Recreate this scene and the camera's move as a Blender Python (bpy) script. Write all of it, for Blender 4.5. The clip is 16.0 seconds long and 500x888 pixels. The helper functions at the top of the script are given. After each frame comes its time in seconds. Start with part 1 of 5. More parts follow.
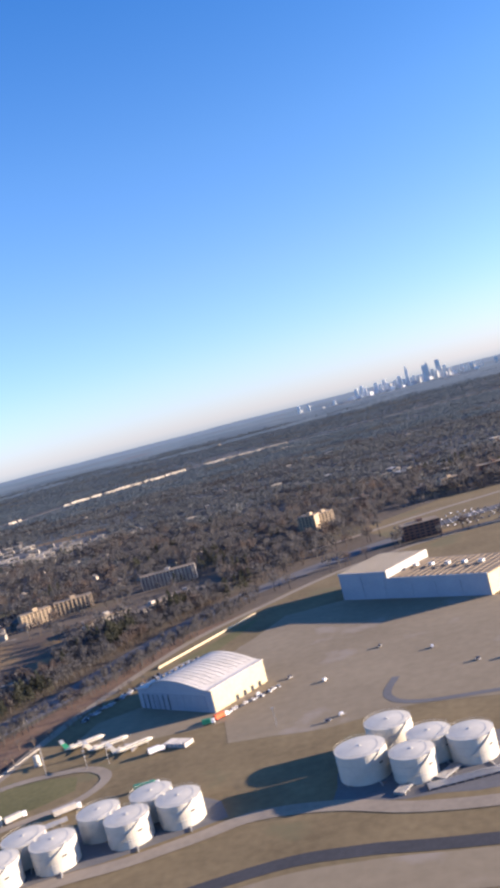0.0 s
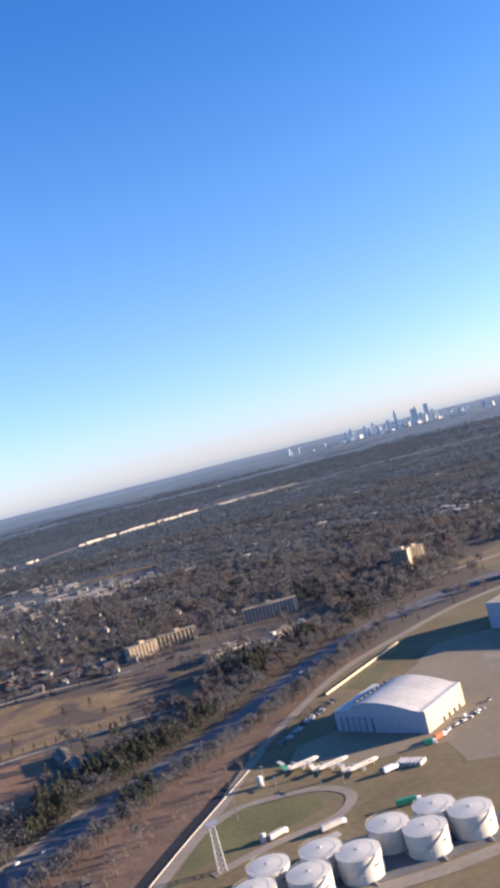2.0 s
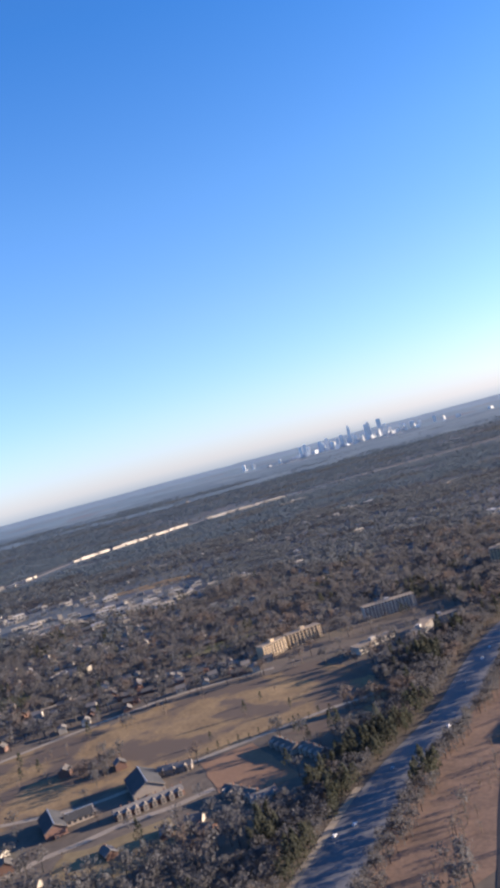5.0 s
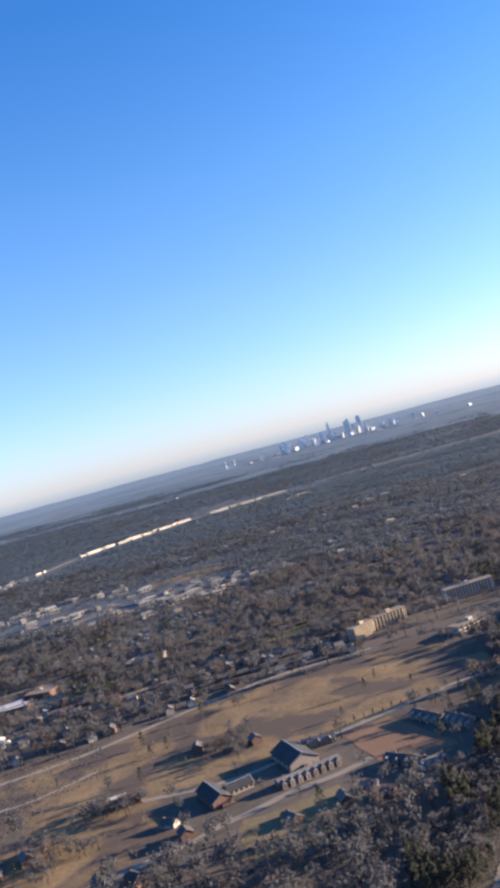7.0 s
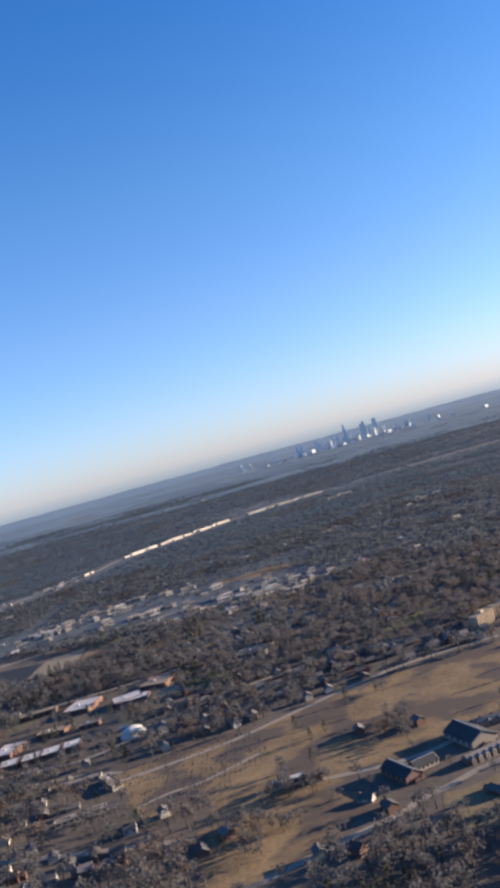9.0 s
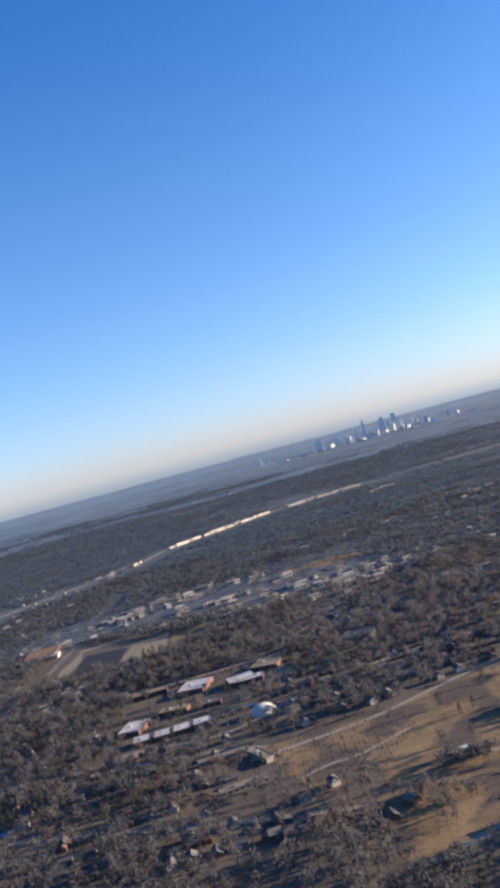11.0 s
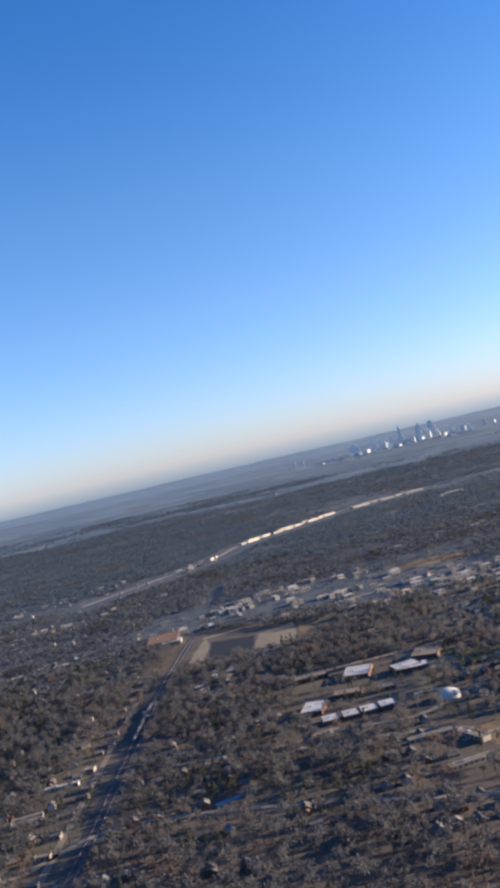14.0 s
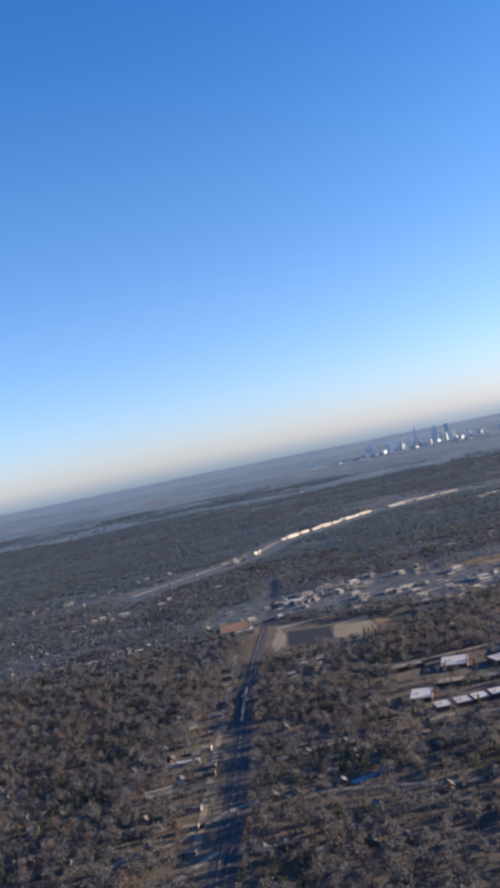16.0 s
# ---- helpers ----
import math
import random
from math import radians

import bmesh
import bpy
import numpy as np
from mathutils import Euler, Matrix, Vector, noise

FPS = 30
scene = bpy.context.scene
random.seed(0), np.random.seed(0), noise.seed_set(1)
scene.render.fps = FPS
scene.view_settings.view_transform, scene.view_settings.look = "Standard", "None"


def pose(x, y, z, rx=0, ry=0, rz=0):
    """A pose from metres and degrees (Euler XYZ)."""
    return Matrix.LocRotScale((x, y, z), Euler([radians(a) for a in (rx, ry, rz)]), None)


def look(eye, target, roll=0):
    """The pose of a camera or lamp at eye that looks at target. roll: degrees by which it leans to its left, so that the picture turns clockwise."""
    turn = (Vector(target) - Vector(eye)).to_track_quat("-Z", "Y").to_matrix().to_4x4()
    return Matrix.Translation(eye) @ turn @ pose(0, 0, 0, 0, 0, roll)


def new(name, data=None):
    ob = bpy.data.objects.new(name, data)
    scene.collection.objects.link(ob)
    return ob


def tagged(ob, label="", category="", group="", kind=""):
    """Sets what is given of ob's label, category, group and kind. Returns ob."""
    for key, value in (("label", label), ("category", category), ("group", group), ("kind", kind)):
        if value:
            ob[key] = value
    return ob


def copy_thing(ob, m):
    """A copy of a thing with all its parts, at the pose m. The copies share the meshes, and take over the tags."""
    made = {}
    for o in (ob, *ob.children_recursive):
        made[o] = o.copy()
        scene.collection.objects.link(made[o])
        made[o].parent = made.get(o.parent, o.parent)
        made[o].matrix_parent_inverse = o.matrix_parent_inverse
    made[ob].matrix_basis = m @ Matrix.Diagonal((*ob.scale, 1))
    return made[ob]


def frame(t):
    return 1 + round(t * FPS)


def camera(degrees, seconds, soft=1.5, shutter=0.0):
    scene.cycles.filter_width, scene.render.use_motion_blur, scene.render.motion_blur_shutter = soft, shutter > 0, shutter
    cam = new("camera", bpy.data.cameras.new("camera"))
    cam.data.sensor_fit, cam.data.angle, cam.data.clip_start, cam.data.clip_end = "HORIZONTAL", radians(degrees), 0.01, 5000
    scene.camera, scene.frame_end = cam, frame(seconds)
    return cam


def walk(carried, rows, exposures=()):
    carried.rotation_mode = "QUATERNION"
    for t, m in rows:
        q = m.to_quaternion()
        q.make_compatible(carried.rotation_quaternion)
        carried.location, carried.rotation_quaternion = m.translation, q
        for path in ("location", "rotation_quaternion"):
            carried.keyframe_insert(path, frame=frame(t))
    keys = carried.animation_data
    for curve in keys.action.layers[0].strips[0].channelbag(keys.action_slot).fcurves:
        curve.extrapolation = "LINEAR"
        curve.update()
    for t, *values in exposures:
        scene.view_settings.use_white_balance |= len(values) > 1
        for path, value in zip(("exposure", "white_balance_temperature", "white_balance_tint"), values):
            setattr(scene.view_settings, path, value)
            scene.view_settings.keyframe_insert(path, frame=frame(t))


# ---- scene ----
# All places and sizes below are written in true metres. The whole place is built K times as large, so that
# the city nine kilometres off and the horizon still lie inside the lens's clipping distance.
K = 0.264
cam = camera(31.5, 16.0, soft=4.3)
# seconds, x, y, height, degrees up, degrees to the left, lean to the right
PATH = [
    (0.0, 0.0, 0.0, 182.1, -2.16, 8.17, 14.53),
    (0.5, -37.4, -10.5, 189.6, -1.45, 7.20, 14.29),
    (1.0, -74.9, -20.3, 196.8, -0.76, 6.53, 14.15),
    (1.5, -112.5, -29.4, 203.7, -0.21, 6.21, 14.33),
    (2.0, -150.1, -37.9, 210.4, 0.16, 5.93, 14.18),
    (2.5, -187.9, -45.9, 217.0, 0.19, 5.69, 14.24),
    (3.0, -225.6, -53.4, 223.4, 0.02, 5.63, 14.34),
    (3.5, -263.3, -60.6, 229.8, -0.14, 5.74, 14.23),
    (6.0, -451.6, -92.2, 261.3, 0.41, -0.80, 15.24),
    (6.5, -489.1, -98.1, 267.7, 0.24, -0.60, 15.04),
    (7.0, -526.6, -104.0, 274.2, -0.44, -0.57, 14.96),
    (7.5, -564.0, -109.8, 280.7, -0.57, -0.43, 15.06),
    (8.0, -601.3, -115.7, 287.3, -0.42, -0.46, 15.18),
    (8.5, -638.6, -121.7, 294.0, -0.28, -0.50, 15.26),
    (9.0, -675.9, -127.8, 300.8, -0.13, -0.49, 15.34),
    (9.5, -713.2, -134.1, 307.6, -0.06, -0.46, 15.36),
    (10.0, -750.5, -140.5, 314.5, -0.15, -0.38, 15.33),
    (12.5, -937.7, -176.4, 349.2, -0.39, 0.43, 14.09),
    (13.0, -975.6, -184.5, 356.0, -0.11, 0.54, 13.67),
    (13.5, -1013.6, -192.9, 362.7, 0.02, 0.68, 13.28),
    (14.0, -1051.8, -201.7, 369.2, 0.10, 0.78, 13.02),
    (14.5, -1090.4, -210.8, 375.6, 0.08, 0.94, 12.76),
    (15.0, -1129.3, -220.3, 381.7, 0.08, 0.95, 12.47),
    (15.5, -1168.5, -230.2, 387.5, 0.07, 0.96, 11.97),
    (16.0, -1208.2, -240.5, 392.9, 0.05, 0.94, 11.56),
]
walk(cam, [(t, pose(K * x, K * y, K * z, 90 + up, 0, left) @ pose(0, 0, 0, 0, 0, -lean)) for t, x, y, z, up, left, lean in PATH],
     exposures=[(0.0, 1.97, 5500, 18), (3.5, 1.97, 5450, 17), (6.0, 1.98, 5450, 16), (7.05, 1.98, 5440, 15), (7.45, 1.74, 5430, 15), (10.0, 1.69, 5430, 14), (12.5, 1.70, 5430, 14), (16.0, 1.67, 5430, 14)])

# ---- world and sun ----
SUN_UP, SUN_ROUND = 11.5, 83.0          # degrees above the horizon, degrees from +y towards +x
world = bpy.data.worlds.new("sky")
scene.world = world
world.use_nodes = True
wn, wl = world.node_tree.nodes, world.node_tree.links
sky = wn.new("ShaderNodeTexSky")
sky.sky_type, sky.sun_disc = "NISHITA", False
sky.sun_elevation, sky.sun_rotation = radians(SUN_UP), radians(SUN_ROUND)
sky.altitude, sky.air_density, sky.dust_density, sky.ozone_density = 200, 1.0, 0.2, 4.5
wn["Background"].inputs["Strength"].default_value = 0.099
# winter haze whitens the sky towards the horizon and leaves it deeper blue above
way, split, air, tint = wn.new("ShaderNodeTexCoord"), wn.new("ShaderNodeSeparateXYZ"), wn.new("ShaderNodeValToRGB"), wn.new("ShaderNodeMix")
wl.new(way.outputs["Generated"], split.inputs[0])
lift = wn.new("ShaderNodeMath")
lift.operation, lift.inputs[1].default_value = "ADD", 0.022
wl.new(split.outputs["Z"], lift.inputs[0])
wl.new(lift.outputs[0], air.inputs[0])
for i, (height, shade) in enumerate(((0.0, (0.42, 0.49, 0.72)), (0.02, (0.78, 0.71, 0.82)), (0.08, (0.85, 0.71, 0.75)), (0.18, (0.86, 0.70, 0.68)), (0.31, (0.74, 0.70, 0.68)), (0.48, (0.47, 0.62, 0.70)))):
    stop = air.color_ramp.elements[0] if i == 0 else air.color_ramp.elements[-1] if i == 5 else air.color_ramp.elements.new(height)
    stop.position, stop.color = height, (*shade, 1)
tint.data_type, tint.blend_type, tint.inputs[0].default_value = "RGBA", "MULTIPLY", 1.0
wl.new(sky.outputs[0], tint.inputs[6])
wl.new(air.outputs[0], tint.inputs[7])
wl.new(tint.outputs[2], wn["Background"].inputs["Color"])
sun = new("sun", bpy.data.lights.new("sun", "SUN"))
sun.data.energy, sun.data.angle, sun.data.color = 5.0, radians(0.6), (1.0, 0.74, 0.45)
a, b = radians(SUN_UP), radians(SUN_ROUND)
sun.matrix_world = look((math.cos(a) * math.sin(b) * 900, math.cos(a) * math.cos(b) * 900, math.sin(a) * 900), (0, 0, 0))

# ---- materials ----


def material(name, low, high, scale=0.05, fine=1.0, rough=0.85, bump=0.0, metal=0.0, island=0.0, spots=None, spot_scale=0.01, spot_cut=0.6):
    """A surface that varies between two colours: broad blotches and fine grain, both in true metres."""
    m = bpy.data.materials.new(name)
    m.use_nodes = True
    n, l = m.node_tree.nodes, m.node_tree.links
    p = n["Principled BSDF"]
    p.inputs["Roughness"].default_value, p.inputs["Metallic"].default_value = rough, metal
    p.inputs["Specular IOR Level"].default_value = 0.25
    geo = n.new("ShaderNodeNewGeometry")
    broad, grain = n.new("ShaderNodeTexNoise"), n.new("ShaderNodeTexNoise")
    for tex, size, detail in ((broad, scale, 4), (grain, fine, 2)):
        tex.inputs["Scale"].default_value, tex.inputs["Detail"].default_value = size / K, detail
        l.new(geo.outputs["Position"], tex.inputs["Vector"])
    both = n.new("ShaderNodeMath")
    both.operation = "MULTIPLY_ADD"
    l.new(broad.outputs["Fac"], both.inputs[0])
    both.inputs[1].default_value = 0.6
    half = n.new("ShaderNodeMath")
    half.operation, half.inputs[1].default_value = "MULTIPLY", 0.4
    l.new(grain.outputs["Fac"], half.inputs[0])
    l.new(half.outputs[0], both.inputs[2])
    last = both.outputs[0]
    if island:
        rnd = n.new("ShaderNodeMath")
        rnd.operation, rnd.inputs[1].default_value = "MULTIPLY_ADD", island
        l.new(geo.outputs["Random Per Island"], rnd.inputs[0])
        l.new(last, rnd.inputs[2])
        shift = n.new("ShaderNodeMath")
        shift.operation, shift.inputs[1].default_value = "SUBTRACT", island / 2
        l.new(rnd.outputs[0], shift.inputs[0])
        last = shift.outputs[0]
    ramp = n.new("ShaderNodeValToRGB")
    ramp.color_ramp.elements[0].position, ramp.color_ramp.elements[1].position = 0.32, 0.68
    ramp.color_ramp.elements[0].color, ramp.color_ramp.elements[1].color = (*low, 1), (*high, 1)
    l.new(last, ramp.inputs[0])
    colour = ramp.outputs[0]
    if spots:
        patch = n.new("ShaderNodeTexNoise")
        patch.inputs["Scale"].default_value, patch.inputs["Detail"].default_value = spot_scale / K, 5
        l.new(geo.outputs["Position"], patch.inputs["Vector"])
        cut = n.new("ShaderNodeMapRange")
        cut.inputs["From Min"].default_value, cut.inputs["From Max"].default_value = spot_cut, spot_cut + 0.07
        l.new(patch.outputs["Fac"], cut.inputs["Value"])
        mix = n.new("ShaderNodeMix")
        mix.data_type = "RGBA"
        l.new(cut.outputs[0], mix.inputs["Factor"])
        l.new(colour, mix.inputs["A"])
        mix.inputs["B"].default_value = (*spots, 1)
        colour = mix.outputs["Result"]
    l.new(colour, p.inputs["Base Color"])
    if bump:
        bp = n.new("ShaderNodeBump")
        bp.inputs["Strength"].default_value, bp.inputs["Distance"].default_value = bump, 0.5 * K
        l.new(grain.outputs["Fac"], bp.inputs["Height"])
        l.new(bp.outputs[0], p.inputs["Normal"])
    return m


def by_object(m, amount):
    """Each object that wears m gets its own brightness, by Object Info's Random."""
    n, l = m.node_tree.nodes, m.node_tree.links
    p = n["Principled BSDF"]
    link = p.inputs["Base Color"].links[0]
    info, rng, hsv = n.new("ShaderNodeObjectInfo"), n.new("ShaderNodeMapRange"), n.new("ShaderNodeHueSaturation")
    rng.inputs["To Min"].default_value, rng.inputs["To Max"].default_value = 1 - amount, 1 + amount
    l.new(info.outputs["Random"], rng.inputs["Value"])
    l.new(rng.outputs[0], hsv.inputs["Value"])
    l.new(link.from_socket, hsv.inputs["Color"])
    l.new(hsv.outputs[0], p.inputs["Base Color"])
    return m


def leafy(m, share):
    """Lets part of the light through, as fine twigs and needles do."""
    n, l = m.node_tree.nodes, m.node_tree.links
    p, out = n["Principled BSDF"], n["Material Output"]
    thin, mix = n.new("ShaderNodeBsdfTranslucent"), n.new("ShaderNodeMixShader")
    l.new(p.inputs["Base Color"].links[0].from_socket, thin.inputs["Color"])
    mix.inputs[0].default_value = share
    l.new(p.outputs[0], mix.inputs[1]), l.new(thin.outputs[0], mix.inputs[2]), l.new(mix.outputs[0], out.inputs["Surface"])
    return m


# ground colour kept dark to carry the shade in gaps between trees
earth = material("winter_ground", (0.066, 0.056, 0.046), (0.13, 0.105, 0.08), 0.012, 0.12, 0.95, 0.3, spots=(0.105, 0.095, 0.066), spot_scale=0.006, spot_cut=0.58)
# dark spots stand for brown patches and tree shade on the fields
dry_grass = material("dry_grass", (0.108, 0.075, 0.042), (0.275, 0.19, 0.092), 0.028, 0.25, 0.95, 0.3, spots=(0.088, 0.066, 0.05), spot_scale=0.014, spot_cut=0.48)
belt_grass = material("reddish_rough_grass", (0.09, 0.062, 0.046), (0.19, 0.125, 0.085), 0.05, 0.3, 0.95, 0.3)
red_earth = material("red_earth", (0.15, 0.09, 0.055), (0.22, 0.135, 0.08), 0.02, 0.3, 0.95, 0.2)
green_grass = material("winter_green_grass", (0.085, 0.085, 0.035), (0.15, 0.135, 0.06), 0.025, 0.3, 0.95, 0.2)
airfield = material("airfield_grass", (0.118, 0.091, 0.048), (0.2, 0.156, 0.084), 0.02, 0.2, 0.95, 0.2, spots=(0.135, 0.12, 0.064), spot_scale=0.015, spot_cut=0.58)
concrete = material("worn_concrete", (0.178, 0.145, 0.094), (0.245, 0.203, 0.136), 0.012, 0.15, 0.8, 0.05, spots=(0.25, 0.213, 0.165), spot_scale=0.02, spot_cut=0.6)
asphalt = material("grey_asphalt", (0.1, 0.1, 0.105), (0.14, 0.14, 0.145), 0.03, 0.4, 0.85, 0.05)
pale_asphalt = material("pale_road", (0.2, 0.17, 0.13), (0.28, 0.24, 0.185), 0.04, 0.3, 0.85, 0.05)
dark_asphalt = material("dark_asphalt", (0.035, 0.036, 0.04), (0.06, 0.06, 0.066), 0.03, 0.4, 0.8, 0.05)
fresh_asphalt = material("fresh_asphalt", (0.016, 0.017, 0.02), (0.028, 0.029, 0.033), 0.05, 0.4, 0.8, 0.05)
white_paint = material("white_tank_paint", (0.45, 0.43, 0.37), (0.54, 0.515, 0.45), 0.08, 0.6, 0.5)
white_roof = by_object(material("white_roofing", (0.36, 0.345, 0.315), (0.5, 0.48, 0.445), 0.05, 0.4, 0.7), 0.12)
# hangar cladding: shade put into the blue, low sun into the cream
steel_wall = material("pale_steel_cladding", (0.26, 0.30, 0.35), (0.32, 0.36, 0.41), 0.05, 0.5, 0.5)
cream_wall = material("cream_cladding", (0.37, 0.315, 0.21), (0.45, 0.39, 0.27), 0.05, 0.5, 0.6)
tan_roof = material("tan_gravel_roof", (0.17, 0.138, 0.1), (0.25, 0.205, 0.152), 0.04, 0.4, 0.9)
grey_roof = by_object(material("grey_shingle", (0.075, 0.072, 0.072), (0.15, 0.14, 0.13), 0.06, 0.7, 0.9), 0.4)
# shingle darkened to give the halls' roof slopes their shade
dark_shingle = material("dark_shingle", (0.03, 0.032, 0.036), (0.055, 0.056, 0.06), 0.06, 0.7, 0.9)
pale_wall = by_object(material("pale_siding", (0.24, 0.22, 0.19), (0.38, 0.35, 0.3), 0.05, 0.6, 0.8), 0.3)
brick_wall = by_object(material("red_brick", (0.115, 0.07, 0.056), (0.17, 0.105, 0.082), 0.06, 0.8, 0.9), 0.25)
apartment_wall = material("buff_brick", (0.31, 0.245, 0.165), (0.4, 0.32, 0.22), 0.05, 0.5, 0.85)
taupe_wall = by_object(material("taupe_siding", (0.19, 0.165, 0.14), (0.27, 0.235, 0.2), 0.05, 0.5, 0.85), 0.3)
grey_wall = material("grey_concrete_wall", (0.27, 0.25, 0.225), (0.36, 0.335, 0.3), 0.05, 0.5, 0.85)
glass = material("dark_window_glass", (0.03, 0.035, 0.045), (0.05, 0.055, 0.065), 0.2, 1.0, 0.15)
metal = material("galvanised_steel", (0.42, 0.42, 0.42), (0.55, 0.55, 0.54), 0.3, 1.5, 0.45, metal=0.6)
green_paint = material("green_paint", (0.02, 0.16, 0.10), (0.04, 0.22, 0.14), 0.3, 1.5, 0.5)
red_paint = material("orange_red_paint", (0.55, 0.10, 0.04), (0.65, 0.15, 0.06), 0.3, 1.5, 0.5)
dark_paint = material("dark_lettering", (0.05, 0.05, 0.06), (0.07, 0.07, 0.08), 0.3, 1.5, 0.6)
blue_tarp = material("pale_blue_roof", (0.2, 0.23, 0.28), (0.27, 0.3, 0.36), 0.1, 0.6, 0.7)
bark = material("bark", (0.10, 0.075, 0.055), (0.17, 0.13, 0.10), 0.3, 2.0, 0.95)
twigs = leafy(material("bare_twigs", (0.082, 0.083, 0.089), (0.138, 0.132, 0.13), 0.02, 0.15, 0.95, island=0.06, spots=(0.122, 0.099, 0.088), spot_scale=0.02, spot_cut=0.55), 0.5)
needles = leafy(material("pine_needles", (0.046, 0.052, 0.04), (0.07, 0.072, 0.053), 0.03, 0.2, 0.9, island=0.08), 0.5)
# haze painted into the colours: woods and land turn bluer with distance
mid_twigs_hazed = leafy(material("leafless_woods", (0.082, 0.094, 0.108), (0.132, 0.14, 0.148), 0.012, 0.1, 0.95, island=0.12, spots=(0.07, 0.07, 0.075), spot_scale=0.008, spot_cut=0.54), 0.5)
far_land_hazed = material("far_open_land", (0.042, 0.058, 0.076), (0.094, 0.105, 0.113), 0.0035, 0.04, 0.95, spots=(0.075, 0.08, 0.092), spot_scale=0.004, spot_cut=0.5)
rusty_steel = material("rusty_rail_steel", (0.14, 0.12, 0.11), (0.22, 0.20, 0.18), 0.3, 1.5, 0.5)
far_twigs_hazed = leafy(material("distant_leafless_woods", (0.076, 0.105, 0.138), (0.124, 0.15, 0.178), 0.006, 0.05, 0.95, island=0.2, spots=(0.10, 0.11, 0.12), spot_scale=0.003, spot_cut=0.55), 0.5)
# three canopy colours, haze mixed in more strongly from one to the next
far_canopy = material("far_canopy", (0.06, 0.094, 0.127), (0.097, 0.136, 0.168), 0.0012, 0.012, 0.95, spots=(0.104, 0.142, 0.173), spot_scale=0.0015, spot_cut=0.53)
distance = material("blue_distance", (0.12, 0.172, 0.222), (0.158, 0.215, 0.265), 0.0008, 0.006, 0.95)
mid_canopy_hazed = material("hazy_canopy", (0.09, 0.138, 0.178), (0.13, 0.182, 0.22), 0.001, 0.008, 0.95, spots=(0.115, 0.13, 0.155), spot_scale=0.0015, spot_cut=0.55)
# city walls and windows kept pale and close in tone, haze painted in
hazed_glass = material("far_window_bands", (0.48, 0.5, 0.5), (0.55, 0.57, 0.57), 0.02, 0.1, 0.6)
hazed_tower_wall = by_object(material("far_tower_cladding", (0.6, 0.61, 0.6), (0.7, 0.71, 0.7), 0.02, 0.1, 0.8), 0.14)
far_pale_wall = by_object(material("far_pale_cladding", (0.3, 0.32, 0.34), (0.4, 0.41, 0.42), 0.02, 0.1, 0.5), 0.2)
car_white, car_grey, car_dark = (material(n, a, b, 0.5, 2.0, 0.35) for n, a, b in (
    ("white_car_paint", (0.7, 0.7, 0.7), (0.8, 0.8, 0.8)), ("silver_car_paint", (0.3, 0.31, 0.33), (0.4, 0.41, 0.43)), ("dark_car_paint", (0.03, 0.035, 0.05), (0.06, 0.06, 0.08))))

# ---- helpers of this place ----


def mesh_from(name, verts, faces, mats):
    me = bpy.data.meshes.new(name)
    me.from_pydata([(K * x, K * y, K * z) for x, y, z in verts], [], faces)
    for m in mats:
        me.materials.append(m)
    me.update()
    return me


def part(name, bm, mat, parent=None, label=""):
    """Links a bmesh in true metres as one mesh object, under a thing or a part if one is given."""
    bmesh.ops.scale(bm, vec=(K, K, K), verts=bm.verts)
    me = bpy.data.meshes.new(name)
    bm.to_mesh(me)
    bm.free()
    me.materials.append(mat)
    ob = new(name, me)
    ob.parent = parent
    return tagged(ob, label)


def thing(name, x, y, turn, label, category, group="", z=0.0):
    ob = new(name)
    ob.empty_display_size = 1
    ob.matrix_world = pose(K * x, K * y, K * z, 0, 0, turn)
    return tagged(ob, label, category, group)


def at(x, y, turn=0, z=0.0):
    return pose(K * x, K * y, K * z, 0, 0, turn)


def box(bm, x0, x1, y0, y1, z0, z1, bevel=0.0):
    r = bmesh.ops.create_cube(bm, size=1, matrix=Matrix.LocRotScale(((x0 + x1) / 2, (y0 + y1) / 2, (z0 + z1) / 2), None, (x1 - x0, y1 - y0, z1 - z0)))
    if bevel:
        bmesh.ops.bevel(bm, geom=list({e for v in r["verts"] for e in v.link_edges}), offset=bevel, segments=1, affect="EDGES")
    return bm


def boxed(*b, bevel=0.0):
    return box(bmesh.new(), *b, bevel=bevel)


def profile(bm, pts, y0, y1):
    """A closed outline in x and z, drawn out along y."""
    f = [bm.verts.new((x, y0, z)) for x, z in pts]
    g = [bm.verts.new((x, y1, z)) for x, z in pts]
    bm.faces.new(f), bm.faces.new(g[::-1])
    for i in range(len(pts)):
        j = (i + 1) % len(pts)
        bm.faces.new((f[j], f[i], g[i], g[j]))
    bmesh.ops.recalc_face_normals(bm, faces=bm.faces)
    return bm


def turned(bm, rings, sides=32, axis="z"):
    """A body of revolution through (radius, height) rings."""
    loops = []
    for r, h in rings:
        loop = []
        for i in range(sides):
            c, s = r * math.cos(2 * math.pi * i / sides), r * math.sin(2 * math.pi * i / sides)
            loop.append(bm.verts.new((c, s, h) if axis == "z" else (h, c, s)))
        loops.append(loop)
    for p, q in zip(loops, loops[1:]):
        for i in range(sides):
            j = (i + 1) % sides
            bm.faces.new((p[i], p[j], q[j], q[i]))
    bm.faces.new(loops[0][::-1]), bm.faces.new(loops[-1])
    bmesh.ops.recalc_face_normals(bm, faces=bm.faces)
    return bm


